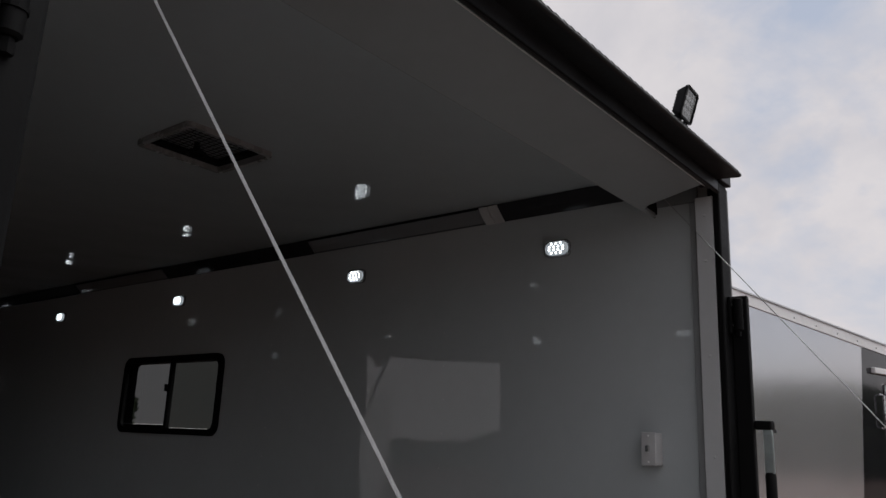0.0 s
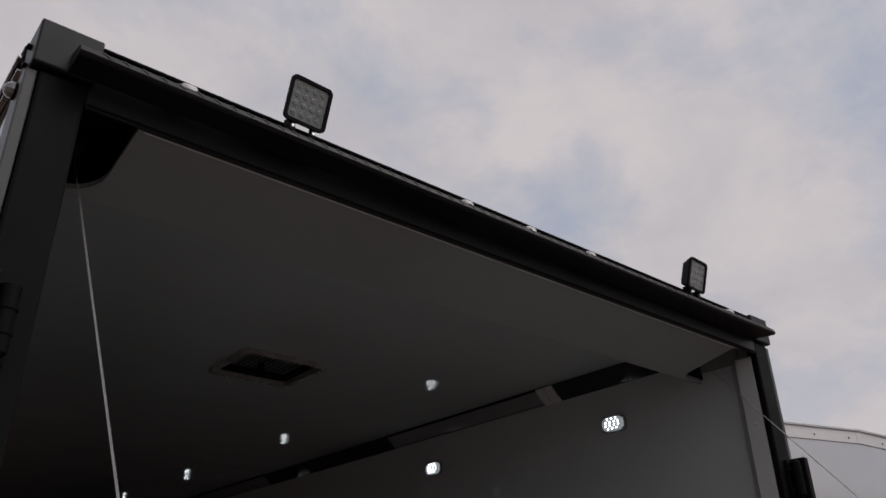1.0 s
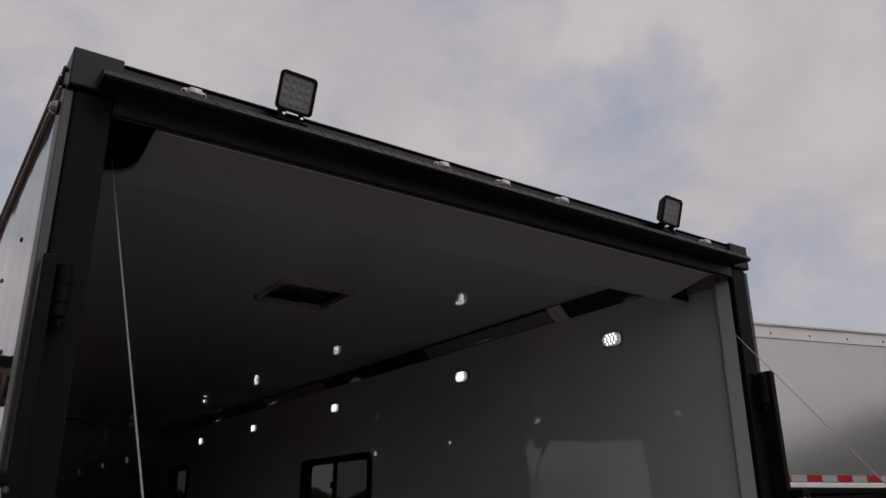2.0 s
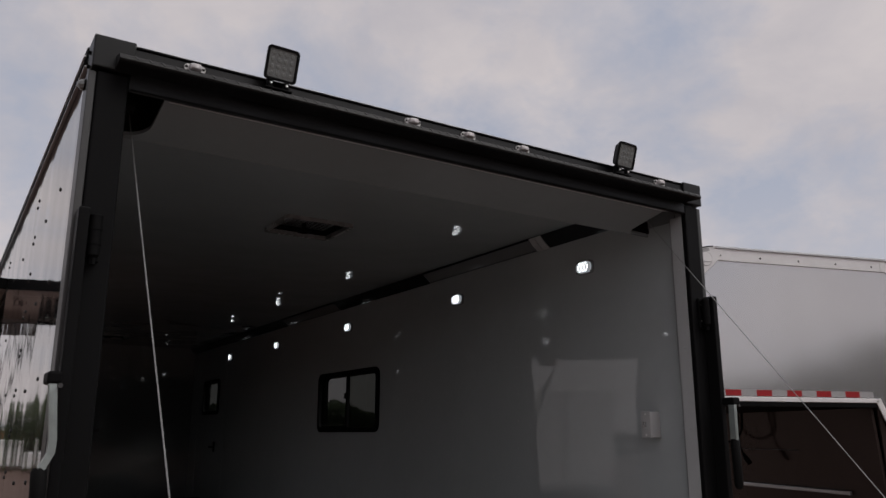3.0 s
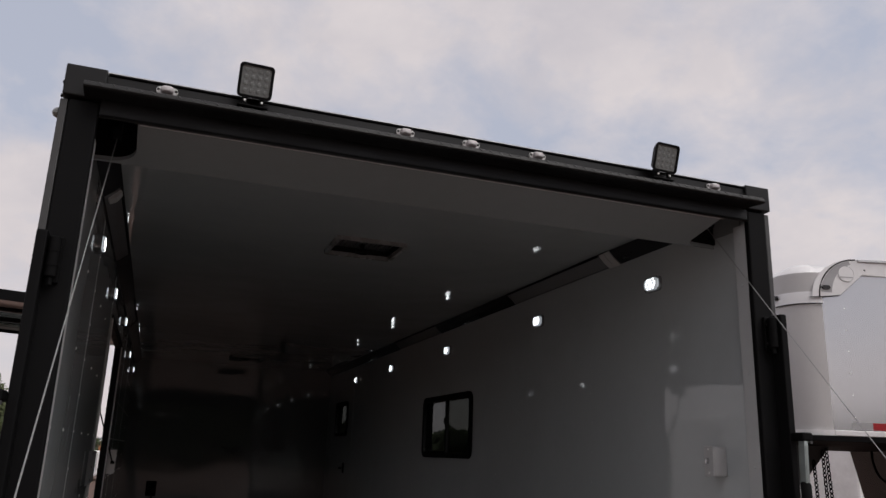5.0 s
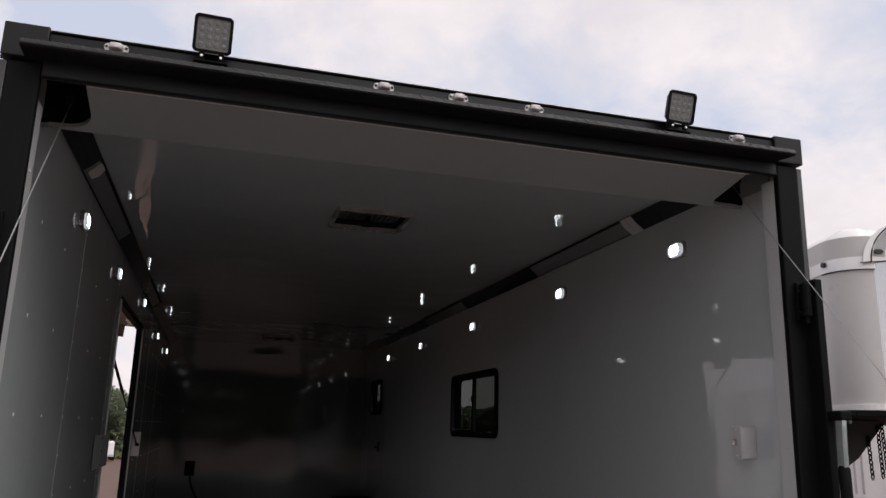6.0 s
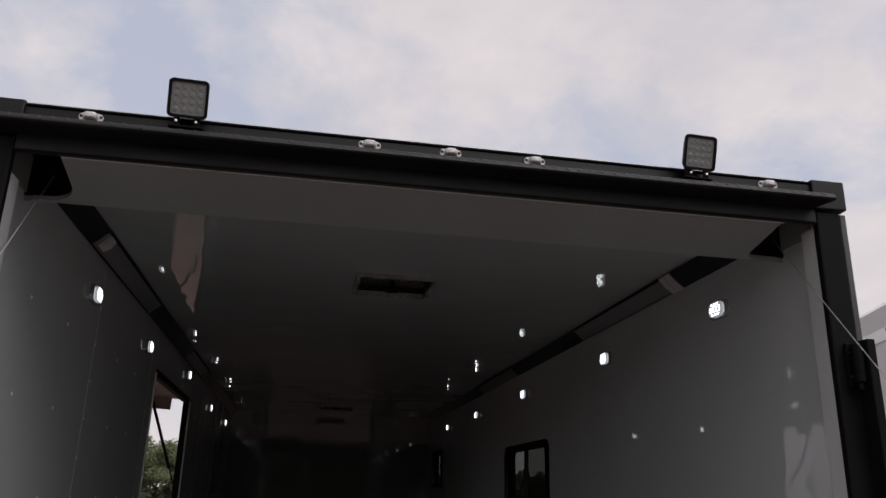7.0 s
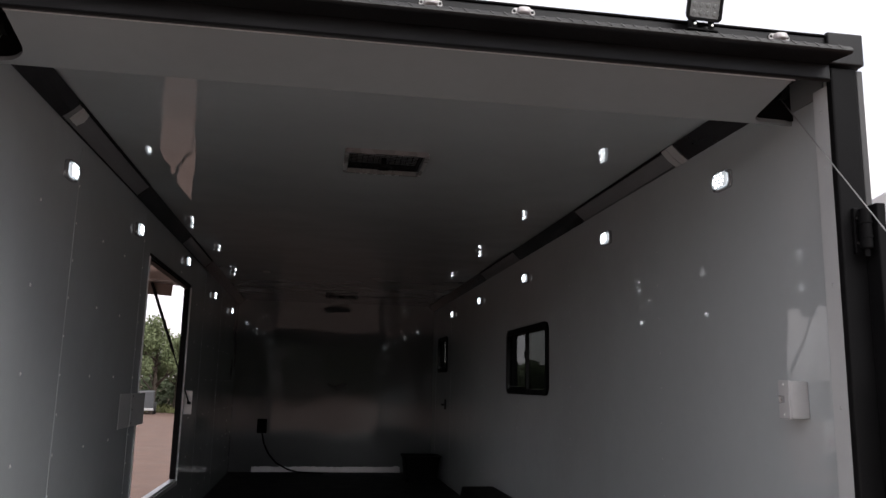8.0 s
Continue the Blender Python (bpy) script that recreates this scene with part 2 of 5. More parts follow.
M_PLASTIC = mat("white_plastic", (0.62, 0.61, 0.60), 0.35, var=0.04, scale=8, fine=60)
M_BOX = mat("off_white_box", (0.46, 0.46, 0.46), 0.4, var=0.04, scale=8, fine=60)
M_VENTFRAME = mat("ivory_plastic", (0.215, 0.208, 0.204), 0.25, var=0.06, scale=8, fine=50)
M_SCREEN = mat("dark_screen", (0.006, 0.006, 0.006), 0.7, spec=0.15, var=0.3, scale=30, fine=300)
M_LENS_OFF = mat("clear_lamp_lens", (0.165, 0.175, 0.172), 0.14, var=0.2, scale=30, fine=220, bump=0.001, bump_scale=160, coat=0.6)
M_REFLECTOR = mat("lamp_reflector", (0.15, 0.16, 0.156), 0.25, metal=0.0, var=0.2, scale=60, fine=200)
M_MARKER = mat("white_marker_lens", (0.52, 0.49, 0.49), 0.25, var=0.12, scale=40, fine=160, coat=0.5)
M_LED = mat("led_lens_lit", (0.85, 0.88, 0.9), 0.3, var=0.05, emit=0.20, emit_color=(0.88, 0.94, 1.0))
M_LEDDOT = mat("led_dot_lit", (0.9, 0.9, 0.9), 0.3, var=0.02, emit=3.6, emit_color=(0.93, 0.97, 1.0))
M_BEZEL = mat("chrome_grey_bezel", (0.52, 0.53, 0.54), 0.2, metal=0.8, var=0.1, scale=20, fine=100)
M_CABLE = mat("galvanised_wire_rope", (0.34, 0.34, 0.335), 0.4, metal=0.85, var=0.2, scale=90, fine=400, bump=0.0006, bump_scale=500)
M_SCREW = mat("screw_head", (0.82, 0.82, 0.80), 0.3, metal=0.35, var=0.1)
M_RIVET = mat("black_rivet", (0.012, 0.012, 0.012), 0.5, var=0.1)
M_NWHITE = mat("silver_white_gloss_skin", (0.60, 0.60, 0.61), 0.12, metal=0.75, var=0.04, scale=1.0, fine=12, wave=0.004, wave_scale=1.0, dirt=(0.38, 0.36, 0.35), dirt_amount=0.22)
M_NNOSE = mat("white_nose_skin", (0.52, 0.505, 0.50), 0.28, var=0.05, scale=1.5, fine=20, wave=0.003, wave_scale=1.2, dirt=(0.42, 0.39, 0.37), dirt_amount=0.25)
M_NTRIM = mat("white_painted_trim", (0.78, 0.77, 0.77), 0.22, var=0.05, scale=3, fine=30, dirt=(0.4, 0.38, 0.36), dirt_amount=0.3)
M_NDARK = mat("dark_gloss_panel", (0.030, 0.021, 0.019), 0.13, var=0.15, scale=2, fine=30, wave=0.004, wave_scale=1.2)
M_GREYPAINT = mat("grey_trailer_paint", (0.060, 0.063, 0.068), 0.4, var=0.08, scale=2, fine=20)
M_RED = mat("red_reflective_tape", (0.32, 0.010, 0.014), 0.3, var=0.1, scale=20, fine=200)
M_WTAPE = mat("silver_reflective_tape", (0.36, 0.355, 0.36), 0.3, var=0.1, scale=20, fine=200)
M_GUSSET = mat("grey_painted_steel", (0.062, 0.068, 0.072), 0.5, var=0.2, scale=6, fine=60)
M_WIRE = mat("grey_wire_sheath", (0.165, 0.165, 0.165), 0.6, var=0.3, scale=12, fine=60)
M_TYRE = mat("tyre_rubber", (0.02, 0.02, 0.02), 0.75, var=0.2, scale=20, fine=100, bump=0.002, bump_scale=60)
M_DIRT = mat("red_brown_gravel", (0.108, 0.063, 0.047), 0.9, var=0.36, scale=2.6, fine=30, bump=0.007, bump_scale=18, dirt=(0.145, 0.098, 0.078), dirt_amount=0.6)
M_STONE = mat("gravel_stone", (0.22, 0.16, 0.13), 0.85, var=0.3, scale=8, fine=40, per_object=0.2)
M_GRASS = mat("dry_grass", (0.13, 0.135, 0.055), 0.9, var=0.4, scale=3, fine=30)
M_BARK = mat("tree_bark", (0.07, 0.055, 0.042), 0.9, var=0.3, scale=6, fine=40, bump=0.01, bump_scale=20)
M_LEAF = mat("green_leaf", (0.105, 0.128, 0.056), 0.7, var=0.5, scale=0.9, fine=9)
M_LEAF2 = mat("dark_green_leaf", (0.066, 0.085, 0.042), 0.7, var=0.5, scale=0.9, fine=9)
M_BRICK = mat("orange_brick_wall", (0.38, 0.155, 0.075), 0.85, var=0.15, scale=0.8, fine=6)
M_ROCK = mat("grey_blue_rock", (0.20, 0.205, 0.23), 0.95, var=0.2, scale=0.02, fine=0.2)
M_WINDARK = mat("dark_window", (0.02, 0.02, 0.022), 0.1, var=0.1)
M_GLASS = glass("tinted_glass", (0.46, 0.47, 0.47), 0.6)
M_GLASS_DARK = glass("screened_glass", (0.29, 0.30, 0.29), 0.6)


# ---- mesh helpers ----
def part(name, bm, material, parent=None, label="", smooth=False):
    me = bpy.data.meshes.new(name)
    bmesh.ops.recalc_face_normals(bm, faces=bm.faces)
    if smooth:
        for f in bm.faces:
            f.smooth = True
        for e in bm.edges:
            if len(e.link_faces) == 2 and e.calc_face_angle(0) > 0.6:
                e.smooth = False
    bm.to_mesh(me)
    bm.free()
    me.materials.append(material)
    ob = new(name, me)
    if parent:
        ob.parent = parent
    if label:
        ob["label"] = label
    return ob


def share(name, me, parent, m):
    """One more piece on a mesh that exists already."""
    ob = new(name, me)
    ob.parent = parent
    ob.matrix_basis = m
    return ob


def thing(name, m=None, **tags):
    ob = new(name)
    ob.empty_display_size = 0.1
    if m:
        ob.matrix_basis = m
    return tagged(ob, **tags)


def box(x0, x1, y0, y1, z0, z1, bevel=0.0, seg=2, bm=None):
    own = bmesh.new()
    bmesh.ops.create_cube(own, size=1.0)
    for v in own.verts:
        v.co = Vector((x0 + (v.co.x + 0.5) * (x1 - x0), y0 + (v.co.y + 0.5) * (y1 - y0), z0 + (v.co.z + 0.5) * (z1 - z0)))
    if bevel:
        bmesh.ops.bevel(own, geom=own.edges[:], offset=bevel, segments=seg, affect="EDGES", profile=0.5)
    if bm is None:
        return own
    join(bm, own)
    return bm


def join(bm, other, m=None):
    if m:
        other.transform(m)
    me = bpy.data.meshes.new("tmp")
    other.to_mesh(me)
    other.free()
    bm.from_mesh(me)
    bpy.data.meshes.remove(me)
    return bm


def rrect(w, h, r, seg=4):
    """Corners of a rounded rectangle about the origin."""
    pts = []
    for cx, cy, a0 in ((w / 2 - r, h / 2 - r, 0), (-w / 2 + r, h / 2 - r, 90), (-w / 2 + r, -h / 2 + r, 180), (w / 2 - r, -h / 2 + r, 270)):
        for k in range(seg + 1):
            a = radians(a0 + 90 * k / seg)
            pts.append((cx + r * math.cos(a), cy + r * math.sin(a)))
    return pts


def prism(pts, d0, d1, inner=None, bevel=0.0):
    """A plate of outline pts in xy between z = d0 and d1; with an inner outline of as many points it is a ring."""
    bm = bmesh.new()
    lo = [bm.verts.new((x, y, d0)) for x, y in pts]
    hi = [bm.verts.new((x, y, d1)) for x, y in pts]
    n = len(pts)
    for k in range(n):
        bm.faces.new((lo[k], lo[(k + 1) % n], hi[(k + 1) % n], hi[k]))
    if inner:
        ilo = [bm.verts.new((x, y, d0)) for x, y in inner]
        ihi = [bm.verts.new((x, y, d1)) for x, y in inner]
        for k in range(n):
            j = (k + 1) % n
            bm.faces.new((ilo[j], ilo[k], ihi[k], ihi[j]))
            bm.faces.new((hi[k], hi[j], ihi[j], ihi[k]))
            bm.faces.new((lo[j], lo[k], ilo[k], ilo[j]))
    else:
        bm.faces.new(hi)
        bm.faces.new(lo[::-1])
        if bevel:
            top = [e for e in bm.edges if all(abs(v.co.z - d1) < 1e-6 for v in e.verts)]
            bmesh.ops.bevel(bm, geom=top, offset=bevel, segments=2, affect="EDGES", profile=0.5)
    return bm


def rod(points, radius, sides=8, bm=None):
    """A round bar along points."""
    bm = bm or bmesh.new()
    rings = []
    P = [Vector(p) for p in points]
    for k, p in enumerate(P):
        d = (P[min(k + 1, len(P) - 1)] - P[max(k - 1, 0)]).normalized()
        a = d.cross(Vector((0, 0, 1)) if abs(d.z) < 0.9 else Vector((1, 0, 0))).normalized()
        b = d.cross(a)
        r = radius[k] if isinstance(radius, (list, tuple)) else radius
        rings.append([bm.verts.new(p + r * (math.cos(2 * math.pi * i / sides) * a + math.sin(2 * math.pi * i / sides) * b)) for i in range(sides)])
    for r0, r1 in zip(rings, rings[1:]):
        for i in range(sides):
            bm.faces.new((r0[i], r0[(i + 1) % sides], r1[(i + 1) % sides], r1[i]))
    bm.faces.new(rings[0][::-1])
    bm.faces.new(rings[-1])
    return bm


def flat_bar(points, across, thick):
    """A flat bar bent along points; across: its half width as a vector, thick: its half thickness as a vector."""
    bm = bmesh.new()
    A, T = Vector(across), Vector(thick)
    rings = [[bm.verts.new(Vector(p) + s * A + q * T) for s, q in ((-1, -1), (1, -1), (1, 1), (-1, 1))] for p in points]
    for r0, r1 in zip(rings, rings[1:]):
        for i in range(4):
            bm.faces.new((r0[i], r0[(i + 1) % 4], r1[(i + 1) % 4], r1[i]))
    bm.faces.new(rings[0][::-1])
    bm.faces.new(rings[-1])
    return bm


def wall_with_holes(place, us, vs, holes, thick):
    """A wall of that thickness on a grid of cuts; place(u, v, d) gives the point at depth d; cells whose middle lies in a hole stay open."""
    us, vs = sorted(set(us)), sorted(set(vs))
    bm = bmesh.new()
    cache = {}

    def vert(i, j, d):
        if (i, j, d) not in cache:
            cache[i, j, d] = bm.verts.new(place(us[i], vs[j], thick * d))
        return cache[i, j, d]

    def solid(i, j):
        if not (0 <= i < len(us) - 1 and 0 <= j < len(vs) - 1):
            return False
        u, v = (us[i] + us[i + 1]) / 2, (vs[j] + vs[j + 1]) / 2
        return not any(a < u < b and c < v < d for a, b, c, d in holes)

    for i in range(len(us) - 1):
        for j in range(len(vs) - 1):
            if not solid(i, j):
                continue
            c = ((i, j), (i + 1, j), (i + 1, j + 1), (i, j + 1))
            bm.faces.new([vert(a, b, 0) for a, b in c])
            bm.faces.new([vert(a, b, 1) for a, b in c[::-1]])
            for (ni, nj), k in (((i, j - 1), 0), ((i + 1, j), 1), ((i, j + 1), 2), ((i - 1, j), 3)):
                if not solid(ni, nj):
                    p, q = c[k], c[(k + 1) % 4]
                    bm.faces.new((vert(*p, 0), vert(*p, 1), vert(*q, 1), vert(*q, 0)))
    return bm


def dome(r, h, sides=8):
    bm = bmesh.new()
    top = bm.verts.new((0, 0, h))
    mid = [bm.verts.new((0.72 * r * math.cos(2 * math.pi * k / sides), 0.72 * r * math.sin(2 * math.pi * k / sides), h * 0.8)) for k in range(sides)]
    low = [bm.verts.new((r * math.cos(2 * math.pi * k / sides), r * math.sin(2 * math.pi * k / sides), 0)) for k in range(sides)]
    for k in range(sides):
        j = (k + 1) % sides
        bm.faces.new((mid[k], mid[j], top))
        bm.faces.new((low[k], low[j], mid[j], mid[k]))
    return bm


def domes(places, r, h, turn):
    """Many small heads as one mesh."""
    bm = bmesh.new()
    for p in places:
        join(bm, dome(r, h, 7), Matrix.Translation(p) @ turn)
    return bm


FACE_LEFT = pose(0, 0, 0, 0, -90, 0)    # a plate's +z turned to -x
FACE_RIGHT = pose(0, 0, 0, 0, 90, 0)    # to +x
FACE_REAR = pose(0, 0, 0, 90, 0, 0)     # to -y
FACE_DOWN = pose(0, 0, 0, 180, 0, 0)    # to -z

# ---- the trailer: large structure ----
# Trailer axis along +y, rear opening at y = 0, ground at z = 0.
WX, OX, NOSE, FLOOR_Z, CEIL_Z, ROOF_Z = 1.215, 1.262, 7.9, 0.56, 2.615, 2.645
SIDE = (2.66, 4.15, 0.90, 2.31)          # hatch opening in the left wall: y0, y1, z0, z1
WIN1 = (2.93, 3.95, 1.595, 2.02)
WIN2 = (6.80, 7.36, 1.80, 2.15)
DOOR1 = (6.55, 7.60, 0.58, 2.35)


def lot_z(x, y):
    """Height of the lot: level round the trailers, falling gently towards its far edge."""
    d, az = math.hypot(x + 0.7, y + 2.1), math.degrees(math.atan2(x + 0.7, y + 2.1))
    fall = 0.007 * max(0.0, math.cos(radians(az))) + 0.0105 * math.exp(-((az + 2.0) / 5.5) ** 2)
    return -fall * (min(max(d - 12, 0.0), 60.0) - min(max(d - 300, 0.0), 60.0))


def build_ground():
    bm = bmesh.new()
    rings = [0, 3, 6, 10, 13, 17, 22, 28, 35, 43, 52, 61, 72, 90, 130, 250, 300, 450, 900, 2500]
    last = None
    n = 144
    for k, r in enumerate(rings):
        if k == 0:
            last = [bm.verts.new((0, 0, 0))]
            continue
        ring = []
        for i in range(n):
            a = 2 * math.pi * i / n
            x, y = r * math.cos(a), r * math.sin(a)
            z = lot_z(x, y) + (0.04 * noise.noise((x * 0.15, y * 0.15, 3.0)) if 10 < r < 200 else 0.0)
            ring.append(bm.verts.new((x, y, z)))
        for i in range(n):
            j = (i + 1) % n
            if len(last) == 1:
                bm.faces.new((last[0], ring[i], ring[j]))
            else:
                bm.faces.new((last[i], ring[i], ring[j], last[j]))
        last = ring
    g = part("ground", bm, M_DIRT)
    tagged(g, "packed reddish-brown gravel lot around the trailers", "ground", kind="structure")


build_ground()


def build_gravel():
    """Loose stones on the lot round the ramp."""
    rnd = random.Random(8)
    verts, faces = [], []
    for _ in range(5200):
        a, d = rnd.uniform(0, 6.283), 9.0 * rnd.random() ** 0.7
        x, y = d * math.cos(a), -1.0 + d * math.sin(a)
        r = rnd.uniform(0.006, 0.02) * (1.7 if rnd.random() < 0.05 else 1)
        if abs(x) < 1.25 and -2.0 < y < 8:
            continue
        i, t = len(verts), rnd.uniform(0, 6.283)
        ring = [(x + r * (1 + 0.3 * rnd.random()) * math.cos(t + k * 1.2566), y + r * (0.7 + 0.3 * rnd.random()) * math.sin(t + k * 1.2566), 0.15 * r) for k in range(5)]
        verts += [(vx, vy, -0.004) for vx, vy, _ in ring] + ring + [(x + 0.2 * r, y, r * rnd.uniform(0.5, 0.9))]
        for k in range(5):
            j = (k + 1) % 5
            faces += [(i + k, i + j, i + 5 + j, i + 5 + k), (i + 5 + k, i + 5 + j, i + 10)]
    me = bpy.data.meshes.new("gravel")
    me.from_pydata(verts, [], faces)
    me.materials.append(M_STONE)
    tagged(new("gravel", me), "loose brown gravel stones on the lot", "gravel", kind="stuff")


build_gravel()


def build_shell():
    # left wall with the hatch opening
    ys = [0.06, 1.28, 2.50, 3.72, 4.94, 6.16, NOSE, SIDE[0], SIDE[1]]
    wl = part("wall_left", wall_with_holes(lambda u, v, d: (-WX - d, u, v), ys, [FLOOR_Z, 1.2, 1.8, CEIL_Z, SIDE[2], SIDE[3]], [SIDE], OX - WX - 0.004), M_WALL)
    tagged(wl, "glossy white panelled interior trailer wall with hatch opening", "wall", kind="structure")
    ys = [0.06, 1.28, 2.50, 3.72, 4.94, 6.16, NOSE, *WIN1[:2], *WIN2[:2]]
    wr = part("wall_right", wall_with_holes(lambda u, v, d: (WX + d, u, v), ys, [FLOOR_Z, 1.2, CEIL_Z, *WIN1[2:], *WIN2[2:]], [WIN1, WIN2], OX - WX - 0.004), M_WALL)
    tagged(wr, "glossy white panelled interior trailer wall with sliding window", "wall", kind="structure")
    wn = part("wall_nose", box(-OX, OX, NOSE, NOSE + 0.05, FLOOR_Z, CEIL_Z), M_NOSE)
    tagged(wn, "glossy white front wall of the trailer interior, shade put into its colour", "wall", kind="structure")
    fl = part("floor", box(-WX, WX, 0.0, NOSE, FLOOR_Z - 0.08, FLOOR_Z), M_FLOOR)
    tagged(fl, "black rubber trailer floor in deep shade", "floor", kind="structure")
    # ceiling with the two roof vents cut through
    holes = [(-0.155, 0.175, 1.325, 1.635), (-0.155, 0.175, 6.85, 7.16)]
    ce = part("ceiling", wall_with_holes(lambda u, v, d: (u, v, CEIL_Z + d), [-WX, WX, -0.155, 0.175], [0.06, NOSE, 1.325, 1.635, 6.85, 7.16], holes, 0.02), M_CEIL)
    tagged(ce, "glossy white trailer ceiling, toned down for shade, with faint reflections", "ceiling", kind="structure")
    ro = part("roof", box(-OX, OX, 0.02, NOSE + 0.05, ROOF_Z, ROOF_Z + 0.012), M_ALUDULL)
    tagged(ro, "thin grey metal trailer roof skin", "roof", kind="structure")
    # panel seams: slim battens with screws
    for wall, x, s in ((wl, -WX, 1), (wr, WX, -1)):
        heads = []
        turn = FACE_RIGHT if s > 0 else FACE_LEFT
        hole = [SIDE] if s > 0 else [WIN1, WIN2]
        y = 0.064
        k = 0
        while y < 7.8:
            step = 0.148 if k % 3 == 0 else 0.296
            z = 0.74
            while z < 2.45:
                if not any(a - 0.05 < y < b + 0.05 and c - 0.05 < z < d + 0.05 for a, b, c, d in hole):
                    heads.append((x, y + 0.006 * math.sin(9.1 * z + y), z))
                z += step
            y += 0.4055
            k += 1
        if s < 0:
            heads = [h for h in heads if round((h[1] - 0.064) / 0.4055) % 3 == 0]
        tagged(part("screws", domes(heads, 0.0068 if s > 0 else 0.0042, 0.0026 if s > 0 else 0.0015, turn), M_SCREW if s > 0 else M_TRIM, wall, "small bright screw heads in rows"), kind="stuff")
        for sy in (1.28, 2.50, 4.94, 6.16):
            if s < 0 or SIDE[0] < sy < SIDE[1]:
                continue
            part("seam_strip", box(min(x, x + s * 0.0014), max(x, x + s * 0.0014), sy - 0.011, sy + 0.011, FLOOR_Z, 2.53), M_WALL, wall)
        # light grey end trim beside the rear post
        x1 = x + s * 0.044
        tr = part("trim", box(min(x, x1), max(x, x1), 0.026, 0.091, FLOOR_Z, 2.502 if s < 0 else 2.455, 0.003), M_TRIM)
        x2 = x + s * 0.009
        part("trim_flange", box(min(x, x2), max(x, x2), 0.0915, 0.126, FLOOR_Z + 0.001, 2.498 if s < 0 else 2.451, 0.002, 1), M_FLANGE, tr, "darker grey flange beside the trim")
        for zz in (0.9, 1.24, 1.58, 1.92, 2.26, 2.43):
            d = dome(0.0055, 0.0022, 8)
            d.transform(Matrix.Translation((x1, 0.058, zz)) @ turn)
            part("screw", d, M_TRIM, tr)
        tagged(tr, "light grey vertical trim strip at the rear jamb", "trim", kind="structure")
    # sloped soffit with the two rounded cable cut-outs
    bm = bmesh.new()
    zs = lambda y: 2.516 - 0.235 * (y - 0.02)
    y0, y1 = 0.012, 0.262
    outline = []
    for s, xf, xi, yc, r in ((1, 1.072, 1.066, 0.249, 0.034), (-1, 1.060, 1.062, 0.248, 0.078)):
        half = [(xf, y0)]
        for k in range(9):
            a = radians(90 * k / 8)
            half.append((xi + r - r * math.cos(a), yc - r + r * math.sin(a)))
        half += [(1.190, yc + 0.003), (1.192, y1)]
        outline += [(s * x, y) for x, y in half[::s]]
    low = [bm.verts.new((x, y, zs(y))) for x, y in outline]
    hi = [bm.verts.new((x, y, zs(y) + 0.012)) for x, y in outline]
    n = len(outline)
    bm.faces.new(low)
    bm.faces.new(hi[::-1])
    for k in range(n):
        bm.faces.new((low[k], hi[k], hi[(k + 1) % n], low[(k + 1) % n]))
    bm.normal_update()
    bmesh.ops.triangulate(bm, faces=[f for f in bm.faces if len(f.verts) > 4], ngon_method="EAR_CLIP")
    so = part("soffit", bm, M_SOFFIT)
    tagged(so, "satin soffit panel behind the rear header, shade put into its colour", "soffit", kind="structure")
    # Black sheets added to draw the darkness inside the header cavity.
    part("soffit_back_shade", box(-WX, WX, 0.2545, 0.2615, 2.475, CEIL_Z), M_CAVITY, so)
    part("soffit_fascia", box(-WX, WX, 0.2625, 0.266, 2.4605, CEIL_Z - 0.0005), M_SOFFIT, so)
    part("cavity_shade_sheet", box(-WX, WX, 0.012, 0.254, CEIL_Z - 0.02, CEIL_Z - 0.012), M_CAVITY, so)
    # Darker sheets laid over the wall tops, standing in for shade there.
    part("cavity_side_shade", box(-WX + 0.003, -WX + 0.007, 0.094, 0.254, 2.482, CEIL_Z - 0.02), M_SOFFIT, so)
    part("cavity_side_shade", box(WX - 0.007, WX - 0.003, 0.094, 0.254, 2.500, CEIL_Z - 0.02), M_SOFFIT, so)
    part("front_lip", box(-1.052, 1.062, 0.0105, 0.0125, 2.5005, 2.5030), M_CLIP, so, "thin pale front lip")
    # corner coves along the ceiling: dark and grey gloss lengths with joiner clips
    for s in (-1, 1):
        def cove(y0, y1, a=(0.0, -0.062), b=(-0.070, 0.0), lift=0.0):
            bm = bmesh.new()
            p0, p1 = Vector((WX + a[0] - 0.002, 0, CEIL_Z + a[1])), Vector((WX + b[0], 0, CEIL_Z + b[1] - 0.002))
            nrm = Vector((-0.64, 0, -0.77)) * (0.004 + lift)
            pts = [p0, p0 + nrm, (p0 + p1) / 2 + nrm * 1.8, p1 + nrm, p1]
            r0 = [bm.verts.new((s * p.x, y0, p.z)) for p in pts]
            r1 = [bm.verts.new((s * p.x, y1, p.z)) for p in pts]
            for k in range(5):
                bm.faces.new((r0[k], r0[(k + 1) % 5], r1[(k + 1) % 5], r1[k]))
            bm.faces.new(r0[::-1])
            bm.faces.new(r1)
            return bm
        cv = thing("corner_cove", label="glossy corner cove in dark and grey lengths under the ceiling", category="cove trim", kind="structure")
        for y0, y1, m in ((0.267, 0.972, M_COVE_D), (2.204, 3.60, M_COVE_D), (4.754, NOSE, M_COVE_D)):
            part("cove_length", cove(y0, y1), m, cv)
        for y0, y1 in ((0.974, 2.202), (3.602, 4.752)):
            part("cove_length", cove(y0, y1, (0.0, -0.054), (-0.060, 0.0)), M_COVE_L, cv, "grey cove length")
            a, b = (0.0, -0.064), (-0.004, -0.053)
